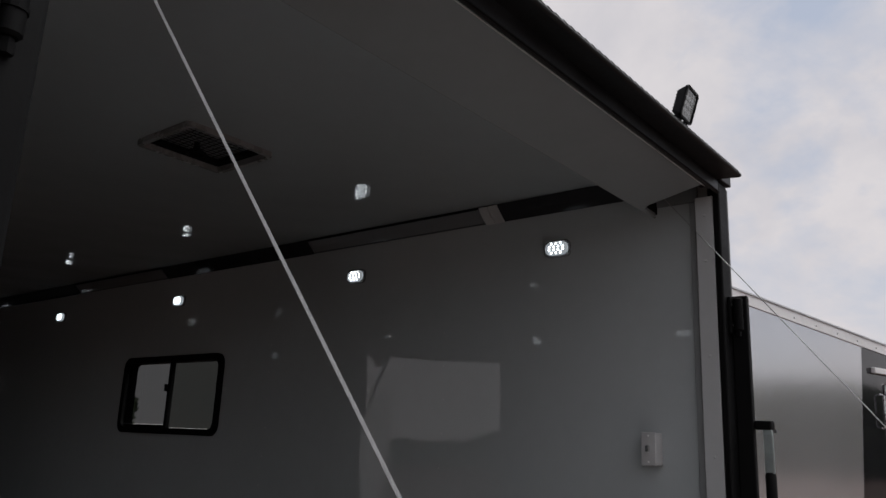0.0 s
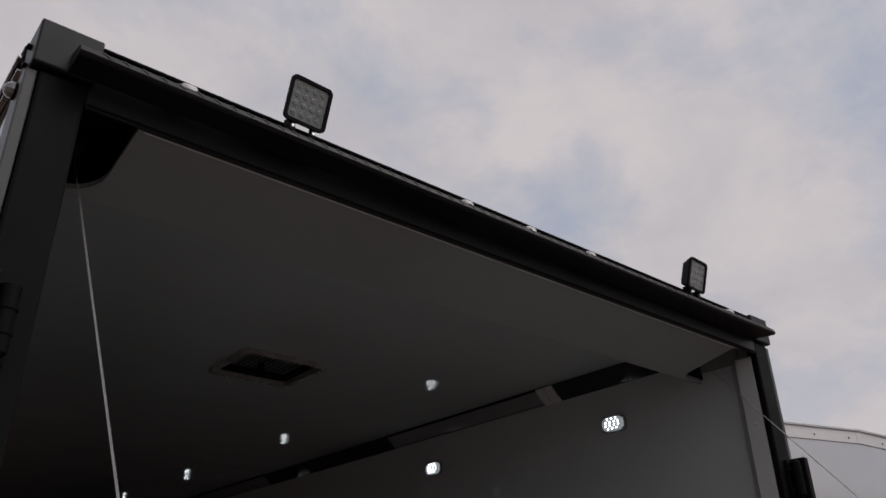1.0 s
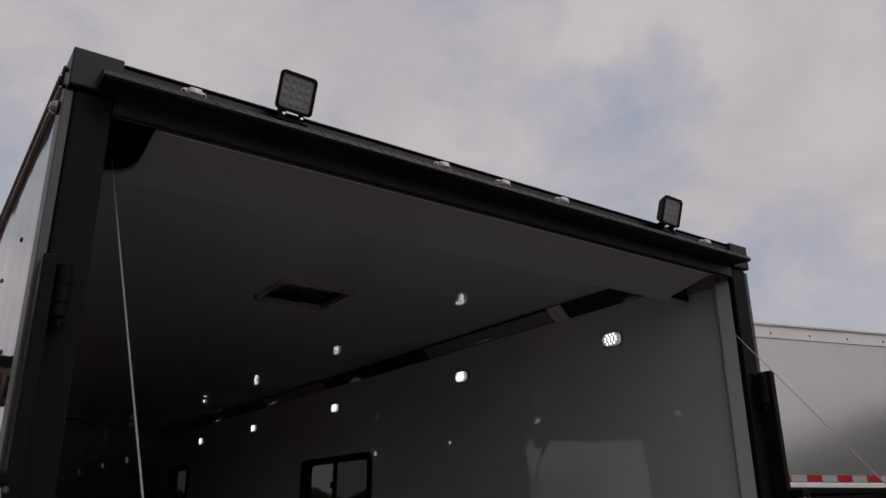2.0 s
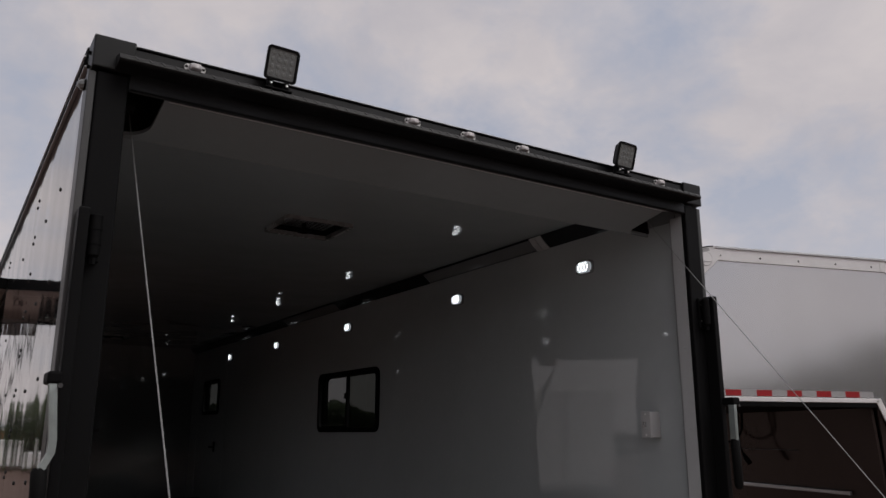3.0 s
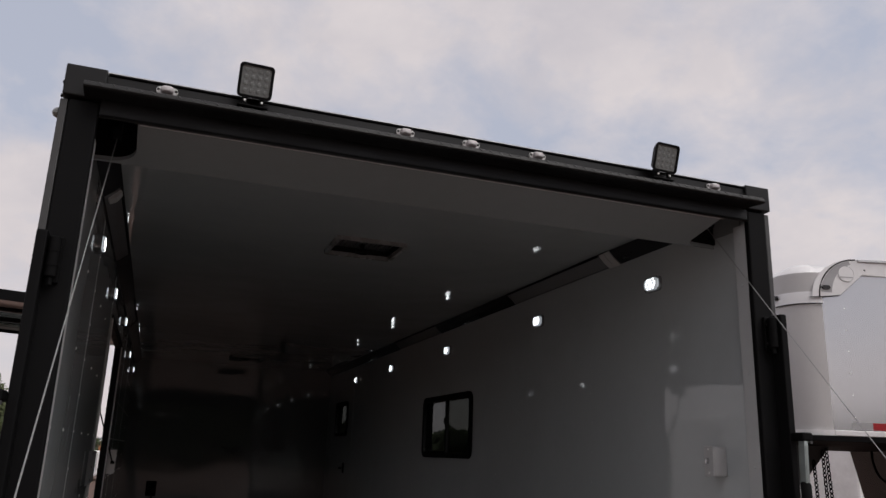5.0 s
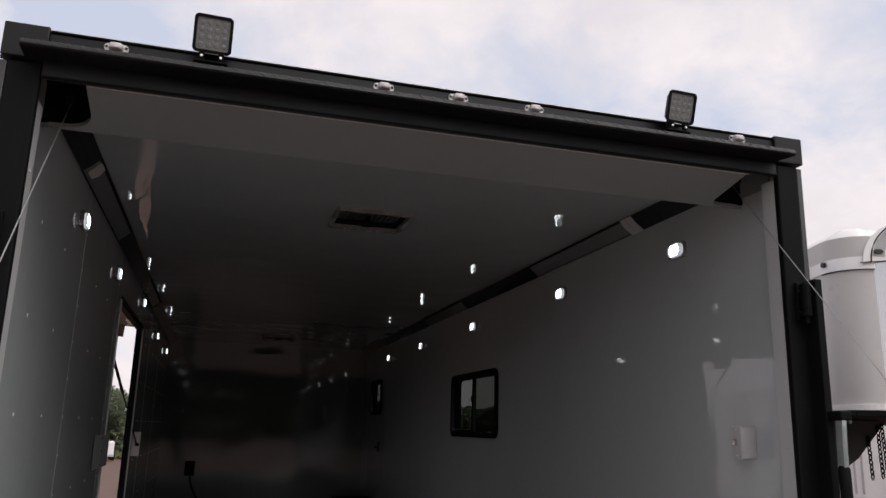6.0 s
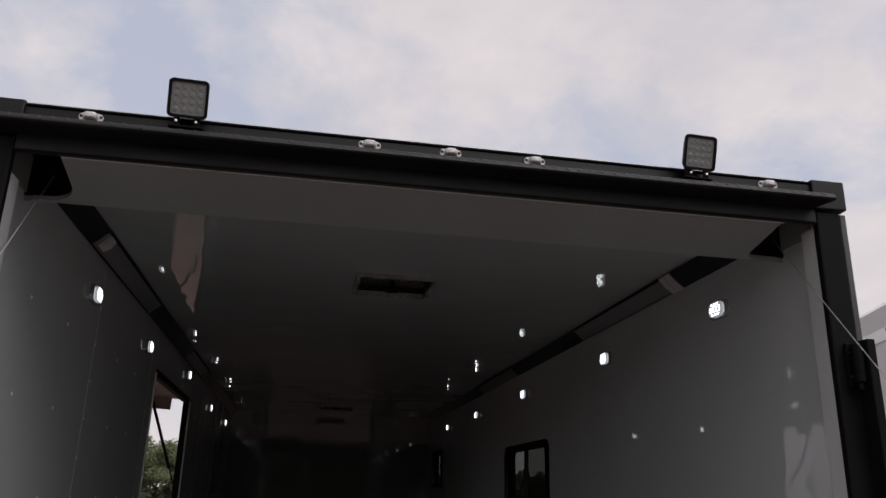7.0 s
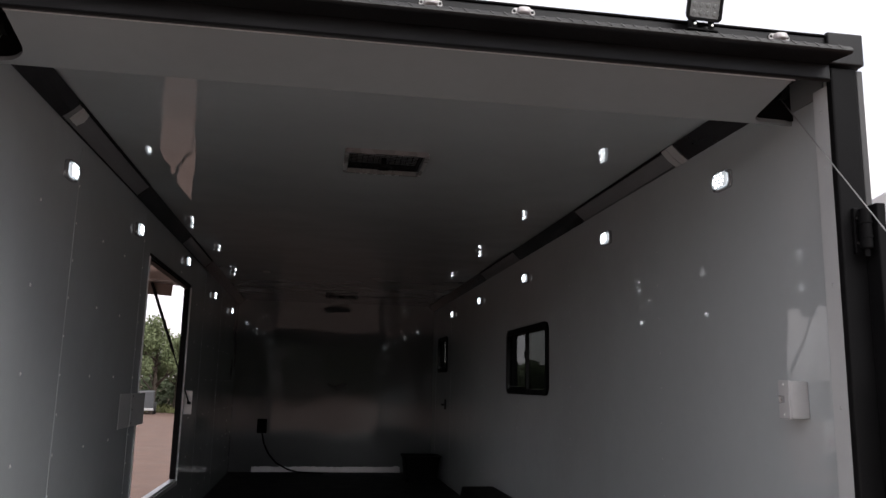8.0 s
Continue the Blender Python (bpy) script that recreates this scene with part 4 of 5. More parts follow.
build_bar_lock(1)


# Base raised to pale grey so the unseen ramp bounces light into the trailer.
M_RAMP = mat("weathered_bounce_plywood", (0.49, 0.485, 0.475), 0.75, var=0.2, scale=3, fine=40, bump=0.001, bump_scale=60, stretch=(6, 1, 1), dirt=(0.24, 0.20, 0.18), dirt_amount=0.5)


def build_ramp():
    rp = thing("ramp_door", label="lowered rear ramp door resting on the gravel", category="ramp door")
    ang = math.degrees(math.atan2(0.50, 1.85))
    m = pose(0, -0.015, 0.545, ang, 0, 0)
    b = box(-1.14, 1.14, -1.93, -0.03, -0.055, 0.0, 0.006)
    b.transform(m)
    part("panel", b, M_RAMP, rp, "weathered plywood ramp panel, paled to bounce light inside")
    for s in (-1, 1):
        c = box(*sorted((s * 1.125, s * 1.165)), -1.67, -1.60, -0.02, 0.06, 0.004)
        c.transform(m)
        part("cable_bracket", c, M_ALUDULL, rp)
    h = rod([(-1.13, -0.015, 0.535), (1.13, -0.015, 0.535)], 0.014, 8)
    part("hinge", h, M_BLACKTUBE, rp)


build_ramp()


def build_cable(s, top, low):
    """A twisted wire rope, slightly slack."""
    c = thing("ramp_cable", label="taut thin wire rope holding the ramp", category="cable", group="ramp cables")
    bm = bmesh.new()
    a, b = Vector(top), Vector(low)
    axis = (b - a).normalized()
    n1 = axis.cross(Vector((1, 0, 0))).normalized()
    n2 = axis.cross(n1)
    steps = 340
    for strand in range(5):
        pts = []
        for k in range(steps + 1):
            f = k / steps
            ph = 2 * math.pi * (strand / 5 + 60 * f)
            sag = Vector((0, 0, -0.0005 * math.sin(math.pi * f)))
            pts.append(a.lerp(b, f) + sag + 0.0011 * (math.cos(ph) * n1 + math.sin(ph) * n2))
        rod(pts, 0.0008, 4, bm)
    part("wire_rope", bm, M_CABLE, c, smooth=True)
    part("ferrule", rod([b + 0.0 * axis, b - 0.05 * axis], 0.006, 8), M_ALU, c)
    part("top_pulley", rod([a + Vector((-0.012, 0, 0.03)), a + Vector((0.012, 0, 0.03))], 0.03, 14), M_CAVITY, c)


build_cable(-1, (-1.126, 0.205, 2.519), (-1.139, -1.62, 0.262))
build_cable(1, (1.144, 0.205, 2.521), (1.153, -1.62, 0.260))


# ---- the side hatch ----
def build_hatch():
    ha = thing("side_hatch", pose(-OX - 0.006, 0, SIDE[3] + 0.020, 0, 3.0, 0), label="raised side hatch door with a dark window, held by struts", category="hatch door")
    y0, y1 = SIDE[0] - 0.05, SIDE[1] + 0.04
    Lh = 1.46
    part("panel", wall_with_holes(lambda u, v, d: (-u, v, d), [0.0, Lh, 0.30, 0.86], [y0, y1, 2.95, 4.07], [(0.30, 0.86, 2.95, 4.07)], 0.045), M_HATCH, ha, "grey-white hatch panel")
    part("outer_sheet", wall_with_holes(lambda u, v, d: (-u, v, 0.0455 + d), [0.0, Lh, 0.30, 0.86], [y0, y1, 2.95, 4.07], [(0.30, 0.86, 2.95, 4.07)], 0.006), M_SKIN, ha, "black outer sheet")
    for nm, bxs in (("edge_rail", (-Lh - 0.012, -Lh - 0.0005, y0, y1)), ("edge_rail", (-Lh - 0.012, 0.0, y0 - 0.014, y0 - 0.0005)), ("edge_rail", (-Lh - 0.012, 0.0, y1 + 0.0005, y1 + 0.014))):
        part(nm, box(*bxs, -0.004, 0.056, 0.002, 1), M_BLACK, ha, "black edge rail")
    fr = prism(rrect(0.62, 1.18, 0.07, 6), 0, 0.02, inner=rrect(0.53, 1.09, 0.05, 6))
    fr.transform(Matrix.Translation((-0.58, 3.51, 0)) @ FACE_DOWN)
    wf = part("window_frame", fr, M_BLACKTUBE, ha, "black rounded window frame", smooth=True)
    pn = part("pane", box(-0.87, -0.29, 2.94, 4.08, 0.018, 0.024), M_GLASS_DARK, ha, "dark tinted pane")
    part("mullion", box(-0.85, -0.31, 3.495, 3.525, -0.012, 0.017, 0.003), M_BLACKTUBE, ha)
    part("strut_plate", box(-0.34, -0.05, y0 + 0.02, y0 + 0.20, -0.006, -0.0005, 0.001, 1), M_BRIGHT, ha, "white strut plate")
    part("strut_plate", box(-0.30, -0.05, y1 - 0.24, y1 - 0.04, -0.006, -0.0005, 0.001, 1), M_ALUDULL, ha, "dull aluminium strut plate")
    part("strut_bracket", box(-0.25, -0.07, y1 - 0.072, y1 - 0.066, -0.095, -0.0065, 0.001, 1), M_BROWNPLATE, ha, "brownish strut bracket")
    wire = [(-0.05, y0 + 0.28, -0.006), (-0.09, y0 + 0.30, -0.03), (-0.07, y0 + 0.34, -0.045), (-0.12, y0 + 0.37, -0.02), (-0.10, y0 + 0.42, -0.006)]
    part("wire", rod(wire, 0.004, 6), M_RUBBER, ha, "loose black wire")
    part("hinge", rod([(0.004, y0, 0.05), (0.004, y1, 0.05)], 0.010, 8), M_BLACK, ha)
    # jamb of the opening
    jb = thing("hatch_jamb", label="black and silver edging round the hatch opening", category="hatch frame", kind="structure")
    y0, y1, z0, z1 = SIDE
    part("jamb", box(-OX + 0.004, -WX - 0.002, y1 - 0.016, y1 - 0.0005, z0 + 0.013, z1 - 0.013, 0.001, 1), M_BLACKTUBE, jb)
    part("jamb", box(-OX + 0.004, -WX - 0.002, y0 + 0.0005, y0 + 0.016, z0 + 0.013, z1 - 0.013, 0.001, 1), M_BLACKTUBE, jb)
    part("head", box(-OX + 0.004, -WX - 0.002, y0, y1, z1 - 0.012, z1 - 0.0005, 0.001, 1), M_BLACKTUBE, jb)
    part("sill", box(-OX + 0.004, -WX - 0.002, y0, y1, z0 + 0.0005, z0 + 0.012, 0.001, 1), M_ALUDULL, jb)
    for a, b in (((y1, y1 + 0.030), (z0 - 0.03, z1)), ((y0 - 0.012, y0), (z0 - 0.03, z1))):
        part("inner_trim", box(-WX + 0.0005, -WX + 0.007, *a, *b, 0.001, 1), M_BRIGHT, jb, "silver inner trim")
    part("inner_trim", box(-WX + 0.0005, -WX + 0.007, y0, y1, z0 - 0.03, z0, 0.001, 1), M_ALUDULL, jb, "silver inner trim")
    part("inner_trim", box(-WX + 0.0005, -WX + 0.005, y0, y1, z1, z1 + 0.02, 0.001, 1), M_BLACKTUBE, jb)
    part("jamb_plate", box(-WX + 0.0075, -WX + 0.0105, 2.225, 2.46, 1.372, 1.545), M_TRIM, jb, "dull strut plate on the wall")
    part("jamb_plate", box(-WX + 0.0075, -WX + 0.0105, 2.475, 2.80, 1.372, 1.545), M_TRIM, jb, "dull strut plate on the wall")
    for zz in (1.39, 1.46, 1.53):
        d = dome(0.006, 0.003, 7)
        d.transform(Matrix.Translation((-WX + 0.0105, 2.50, zz)) @ FACE_RIGHT)
        part("plate_screw", d, M_RIVET, jb)
    part("jamb_plate", box(-WX + 0.008, -WX + 0.068, 4.186, 4.190, 1.372, 1.545), M_CLIP, jb, "pale strut bracket at the jamb")
    for xl, yl, yu in ((-1.240, 2.70, 2.72), (-1.168, 4.176, 4.09)):
        st = thing("gas_strut", label="black gas strut propping the hatch", category="gas strut", group="gas struts of the hatch")
        p0, p1 = Vector((xl, yl, 1.455)), Vector((-1.485, yu, 2.335))
        mid = p0.lerp(p1, 0.42)
        part("rod", rod([p0, mid], 0.005, 8), M_RUBBER, st)
        part("cylinder", rod([mid, p1], 0.011, 10), M_RUBBER, st)
        part("ball_joint", rod([p0 + Vector((0.015, 0, 0)), p0 - Vector((0.012, 0, 0))], 0.011, 8), M_BLACKTUBE, st)


M_BRIGHT = mat("bright_white_plate", (0.88, 0.88, 0.88), 0.3, var=0.03)
M_BROWNPLATE = mat("brownish_plate", (0.22, 0.175, 0.155), 0.3, metal=0.4, var=0.1, scale=8, fine=60)
M_HATCH = mat("hatch_inner_skin", (0.62, 0.59, 0.575), 0.12, var=0.05, scale=2, fine=20, wave=0.003, wave_scale=2)
build_hatch()


# ---- inside the trailer ----
def build_inside():
    wb = thing("wheel_box", label="black wheel-well box along the wall", category="wheel well box")
    bm = bmesh.new()
    prof = [(2.05, FLOOR_Z), (2.25, 0.83), (4.42, 0.83), (4.70, FLOOR_Z)]
    a = [bm.verts.new((0.95, y, z)) for y, z in prof]
    b = [bm.verts.new((WX - 0.002, y, z)) for y, z in prof]
    for k in range(4):
        bm.faces.new((a[k], a[(k + 1) % 4], b[(k + 1) % 4], b[k]))
    bm.faces.new(a)
    bm.faces.new(b[::-1])
    bmesh.ops.bevel(bm, geom=bm.edges[:], offset=0.012, segments=2, affect="EDGES", profile=0.5)
    part("cover", bm, M_RUBBER, wb)
    part("edge_strip", box(0.944, 0.9495, 2.30, 4.40, 0.80, 0.826, 0.001, 1), M_BLACKTUBE, wb)
    bt = thing("baseboard", label="crumpled bright aluminium kick strip along the front wall", category="baseboard", kind="structure")
    rnd = random.Random(4)
    for x0, x1 in ((-0.95, 0.83), (0.88, 1.04)):
        bm = bmesh.new()
        n = int((x1 - x0) / 0.022)
        tops = [FLOOR_Z + 0.062 + 0.012 * noise.noise((x0 + 0.9 * k, 3.3, 0.2)) + rnd.uniform(-0.004, 0.004) for k in range(n + 1)]
        rows = []
        for f in (0.0, 0.3, 0.65, 1.0):
            rows.append([bm.verts.new((x0 + (x1 - x0) * k / n, NOSE - 0.026 + 0.010 * f + rnd.uniform(-0.0013, 0.0013), FLOOR_Z + 0.002 + (tops[k] - FLOOR_Z) * f)) for k in range(n + 1)])
        back = [bm.verts.new((v.co.x, NOSE - 0.003, v.co.z)) for v in rows[-1]]
        rows.append(back)
        for r0, r1 in zip(rows, rows[1:]):
            for k in range(n):
                bm.faces.new((r0[k], r0[k + 1], r1[k + 1], r1[k]))
        part("kick_strip", bm, M_ALUDULL, bt)
    ob = thing("wall_socket", pose(-0.853, NOSE - 0.0005, 1.10), label="black wall socket box with a plugged cord", category="wall socket")
    part("box", box(-0.058, 0.058, -0.045, 0.0, -0.085, 0.085, 0.008), M_RUBBER, ob)
    part("cover", box(-0.045, 0.045, -0.054, -0.0455, -0.06, 0.06, 0.004), M_BLACKTUBE, ob)
    co = thing("power_cord", label="black cord drooping from the wall socket", category="cord")
    pts = [(-0.845, NOSE - 0.03, 1.01), (-0.82, NOSE - 0.04, 0.90), (-0.76, NOSE - 0.05, 0.78), (-0.66, NOSE - 0.06, 0.67), (-0.52, NOSE - 0.08, 0.60), (-0.40, NOSE - 0.12, 0.572), (-0.1, NOSE - 0.2, 0.572)]
    part("cord", rod(pts, 0.010, 8), M_RUBBER, co, smooth=True)
    wi = thing("wire_bundle", pose(0.02, NOSE - 0.001, 1.57), label="short dark wire ends sticking out of the front wall", category="wires")
    for k, (dx, dz) in enumerate(((-0.12, 0.05), (-0.07, 0.01), (0.09, 0.06), (0.03, -0.05), (0.13, 0.03))):
        part("wire", rod([(0, 0, 0), (0.45 * dx, -0.03, 0.35 * dz), (dx, -0.035 - 0.006 * k, dz)], [0.020, 0.016, 0.010], 6), M_WIRE, wi)
    part("grommet", rod([(0, 0, 0), (0, -0.012, 0)], 0.03, 12), M_WIRE, wi)
    bi = thing("storage_bin", pose(0.98, 7.10, FLOOR_Z), label="black open plastic bin on the floor", category="storage bin")
    outer, inner = rrect(0.40, 0.36, 0.05, 4), rrect(0.38, 0.34, 0.045, 4)
    bm = prism(outer, 0.002, 0.27, inner=inner)
    for v in bm.verts:
        f = 0.86 + 0.14 * v.co.z / 0.27
        v.co.x, v.co.y = v.co.x * f, v.co.y * f
    part("body", bm, M_RUBBER, bi)
    part("base", prism([(x * 0.86, y * 0.86) for x, y in inner], 0.002, 0.008), M_RUBBER, bi)
    part("rim", prism(rrect(0.43, 0.39, 0.055, 4), 0.262, 0.280, inner=rrect(0.381, 0.341, 0.045, 4)), M_RUBBER, bi)


build_inside()


# ---- the neighbouring gooseneck trailer ----
NB = pose(3.965, 2.0, 0, 0, 0, -16.0)    # local x along its side, y into it, z up




def build_neighbour():
    nb = thing("gooseneck_trailer", NB, label="parked white gooseneck trailer with red and silver tape", category="trailer")
    ZB, ZT, ZF, U0, U1, UR, W = 1.80, 3.02, 0.52, -0.30, 8.2, 1.56, 2.8
    UK, FALL = 1.80, 0.088                    # behind the neck the roof line falls gently
    ztop = lambda u: ZT - FALL * max(0.0, u - UK)
    R = 0.24
    # side of the neck and body, with the slanted riser edge
    def sheet(pts, y0, y1, m, name, label=""):
        bm = bmesh.new()
        a = [bm.verts.new((u, y0, z)) for u, z in pts]
        b = [bm.verts.new((u, y1, z)) for u, z in pts]
        n = len(pts)
        bm.faces.new(a)
        bm.faces.new(b[::-1])
        for k in range(n):
            bm.faces.new((a[k], b[k], b[(k + 1) % n], a[(k + 1) % n]))
        return part(name, bm, m, nb, label)
    sheet([(U0, ZB), (UR, ZB), (UR + 0.62, ZF), (3.89, ZF), (4.20, ztop(4.20)), (UK, ZT), (U0, ZT)], 0.0, 0.03, M_NWHITE, "side_skin", "glossy white side sheeting")
    sheet([(3.894, ZF), (7.2, ZF), (7.2, ztop(7.2)), (4.204, ztop(4.204))], 0.0, 0.03, M_SKIN, "side_panel", "dark glossy side panel")
    sheet([(7.204, ZF), (U1, ZF), (U1, ztop(U1)), (7.204, ztop(7.204))], 0.0, 0.03, M_NWHITE, "side_skin", "glossy white side sheeting")
    sheet([(U0, ZB), (UR, ZB), (UR + 0.62, ZF), (U1, ZF), (U1, ztop(U1)), (UK, ZT), (U0, ZT)], W - 0.03, W, M_NWHITE, "side_skin")
    # rounded front corners and front face of the neck
    bm = bmesh.new()
    prof = []
    for k in range(9):
        a = radians(90 * k / 8)
        prof.append((U0 - R * math.sin(a), R - R * math.cos(a)))
    for k in range(9):
        a = radians(90 * k / 8)
        prof.append((U0 - R * math.cos(a), W - R + R * math.sin(a)))
    top = [bm.verts.new((u, w, ZT)) for u, w in prof]
    low = [bm.verts.new((u, w, ZB)) for u, w in prof]
    for k in range(len(prof) - 1):
        bm.faces.new((low[k], low[k + 1], top[k + 1], top[k]))
    part("nose_front", bm, M_NNOSE, nb, "rounded white nose", smooth=True)
    # roof, rolled over at the front and round the corners
    bm = bmesh.new()
    rings = []
    for k in range(7):
        a = radians(90 * k / 6)
        d, z = 0.20 * (1 - math.cos(a)) - 0.007, ZT - 0.235 + 0.340 * math.sin(a)
        rr = R - d
        ring = [(U1, d + 0.034, z - ZT + ztop(U1)), (UK, d + 0.034, z), (U0 + 0.05, d + 0.034, z)]
        ring += [(U0 - rr * math.sin(radians(90 * q / 8)), R - rr * math.cos(radians(90 * q / 8)), z) for q in range(9)]
        ring += [(U0 - rr * math.cos(radians(90 * q / 8)), W - R + rr * math.sin(radians(90 * q / 8)), z) for q in range(9)]
        ring += [(UK, W - d - 0.034, z), (U1, W - d - 0.034, z - ZT + ztop(U1))]
        rings.append([bm.verts.new(p) for p in ring])
    for r0, r1 in zip(rings, rings[1:]):
        for k in range(len(r0) - 1):
            bm.faces.new((r0[k], r0[k + 1], r1[k + 1], r1[k]))
    bmesh.ops.triangulate(bm, faces=[bm.faces.new(rings[-1])])
    part("roof", bm, M_NTRIM, nb, "white roof rolled over at the front", smooth=True)
    part("neck_floor", box(U0 - R + 0.02, UR - 0.0, -0.006, W - 0.05, ZB - 0.022, ZB + 0.018, 0.004), M_BLACKTUBE, nb, "dark underside of the neck")
    part("body_floor", box(UR + 0.6, U1, 0.04, W - 0.04, ZF - 0.12, ZF), M_BLACKTUBE, nb)
    part("rear_wall", box(U1 - 0.03, U1, 0.03, W - 0.03, ZF, ztop(U1)), M_NWHITE, nb)
    # top band, lower trim and slanted trim
    def strip(u0, u1, y0, y1, a, b, m, name, label=""):
        bm = box(u0, u1, y0, y1, a, b, 0.002, 1)
        for v in bm.verts:
            v.co.z += ztop(v.co.x) - ZT
        return part(name, bm, m, nb, label)
    for u0, u1 in ((0.0, UK - 0.0015), (UK + 0.0015, 4.2), (4.203, U1)):
        strip(u0, u1, -0.012, -0.0005, ZT - 0.012, ZT + 0.106, M_NTRIM, "top_band", "white top band with dark screws")
        strip(u0, u1, -0.024, -0.0125, ZT + 0.092, ZT + 0.112, M_ALUDULL, "gutter", "dull roof gutter")
    part("band_joint", box(UK - 0.03, UK + 0.03, -0.015, -0.0125, ZT - 0.01, ZT + 0.088), M_NTRIM, nb)
    heads = [(0.05 + 0.405 * k, -0.012, ztop(0.05 + 0.405 * k) + 0.030) for k in range(20)]
    tagged(part("screws", domes(heads, 0.010, 0.004, FACE_REAR), M_RIVET, nb), kind="stuff")
    part("lower_trim", box(U0, UR + 0.01, -0.014, -0.0005, ZB + 0.020, ZB + 0.058, 0.004), M_NTRIM, nb, "white lower trim")
    part("lower_trim_front", box(U0 - R - 0.014, U0 - R - 0.001, R, W - R, ZB + 0.020, ZB + 0.058, 0.004), M_NTRIM, nb)
    bm = bmesh.new()
    arc = [(U0 - (R + 0.012) * math.sin(radians(9 * k)), R - (R + 0.012) * math.cos(radians(9 * k))) for k in range(11)]
    lo, hi = [bm.verts.new((u, w, ZB + 0.020)) for u, w in arc], [bm.verts.new((u, w, ZB + 0.058)) for u, w in arc]
    ins = [bm.verts.new((U0 - R * math.sin(radians(9 * k)), R - R * math.cos(radians(9 * k)), ZB + 0.058)) for k in range(11)]
    for k in range(10):
        bm.faces.new((lo[k], lo[k + 1], hi[k + 1], hi[k]))
        bm.faces.new((hi[k], hi[k + 1], ins[k + 1], ins[k]))
    part("lower_trim_corner", bm, M_NTRIM, nb)
    sl = box(-0.03, 0.03, -0.014, -0.0005, -1.40, 0.0, 0.004)
    sl.transform(Matrix.Translation((UR - 0.005, 0, ZB + 0.05)) @ pose(0, 0, 0, 0, -25.8, 0))
    part("riser_trim", sl, M_NTRIM, nb, "white slanted riser trim")
    # corner cap with its crescent recess, round disc and an oval lamp
    ell = lambda a, rx, rz: (-0.02 - rx * math.cos(radians(a)), -0.19 + rz * math.sin(radians(a)))
    arc = [ell(a, 0.302, 0.298) for a in range(0, 91, 9)]
    outer = [ell(a, 0.355, 0.302) for a in range(0, 91, 9)]
    cp = prism([(-0.16, -0.171), (0.029, -0.005), (0.12, -0.005), (0.12, 0.108)] + outer[::-1], 0.001, 0.014)
    cp.transform(Matrix.Translation((0.0, 0, ZT)) @ FACE_REAR)
    part("corner_cap", cp, M_NTRIM, nb, "cast white corner cap")
    part("cap_rim", rod([(x, -0.015, ZT + z) for x, z in arc], 0.0055, 6), M_RIVET, nb, "dark rim of the corner cap", smooth=True)
    part("cap_foot", rod([(-0.40, -0.012, ZT - 0.196), (-0.30, -0.016, ZT - 0.190), (-0.16, -0.016, ZT - 0.171)], 0.003, 6), M_RIVET, nb)
    part("cap_edge", rod([(-0.16, -0.0145, ZT - 0.171), (0.029, -0.0145, ZT - 0.005)], 0.002, 6), M_WTAPE, nb)
    cre = prism([ell(a, 0.292, 0.288) for a in range(8, 86, 6)] + [ell(a, 0.205, 0.262) for a in range(80, 4, -6)], 0.0142, 0.0152)
    cre.transform(Matrix.Translation((0.0, 0, ZT)) @ FACE_REAR)
    part("cap_recess", cre, M_WTAPE, nb, "grey crescent recess of the corner cap")
    part("cap_disc", rod([(-0.100, -0.0145, ZT - 0.006), (-0.100, -0.019, ZT - 0.006)], [0.062, 0.058], 24), M_NTRIM, nb, "round white disc")
    part("disc_ring", rod([(-0.100 + 0.061 * math.cos(a), -0.0155, ZT - 0.006 + 0.061 * math.sin(a)) for a in [2 * math.pi * k / 24 for k in range(25)]], 0.0025, 5), M_WTAPE, nb)
    part("disc_bar", box(-0.150, -0.052, -0.0205, -0.0192, ZT - 0.036, ZT - 0.028), M_WTAPE, nb, "plain grey bar")
    lamp = prism(rrect(0.066, 0.030, 0.0145, 5), 0.0153, 0.026, bevel=0.004)
    lamp.transform(Matrix.Translation((-0.268, 0, ZT - 0.116)) @ FACE_REAR)
    part("corner_lamp", lamp, M_RIVET, nb, "small dark oval corner lamp")
    part("cap_bead", rod([(U0 - R * math.sin(radians(a)) * 1.03, R - R * math.cos(radians(a)) * 1.05, ZT - 0.24) for a in range(0, 100, 10)], 0.004, 6), M_RIVET, nb)
    for w in (0.206, 0.456, 1.15, 1.40, 1.65):
        btn = prism(rrect(0.056, 0.034, 0.0165, 5), 0.0, 0.016, bevel=0.006)
        btn.transform(Matrix.Translation((U0 - R - 0.002, w, ZT - 0.172)) @ FACE_LEFT @ pose(0, 0, 0, 0, 0, 90))
        part("roof_marker", btn, M_RIVET, nb, "small dark oval marker lamp", smooth=True)
    for w in (0.5, 1.0, 1.6):
        heads = [(U0 - R, w, ZB + 0.12 + 0.16 * k) for k in range(8)]
        tagged(part("rivets", domes(heads, 0.007, 0.003, FACE_LEFT), M_SCREW, nb), kind="stuff")
    heads = [(-0.13, 0.0, ZB + 0.15 + 0.16 * k) for k in range(6)]
    tagged(part("rivets", domes(heads, 0.0055, 0.003, FACE_REAR), M_SCREW, nb), kind="stuff")
    # tape: red and silver pieces
    x, k = -0.16, 0
    while x < 1.52:
        w = 0.155 if k == 0 else 0.1525
        x1 = min(x + w, 1.525)
        part("tape_piece", box(x, x1 - 0.001, -0.0025, -0.0005, ZB + 0.066, ZB + 0.116), M_RED if k % 2 else M_WTAPE, nb)
        x, k = x + w, k + 1
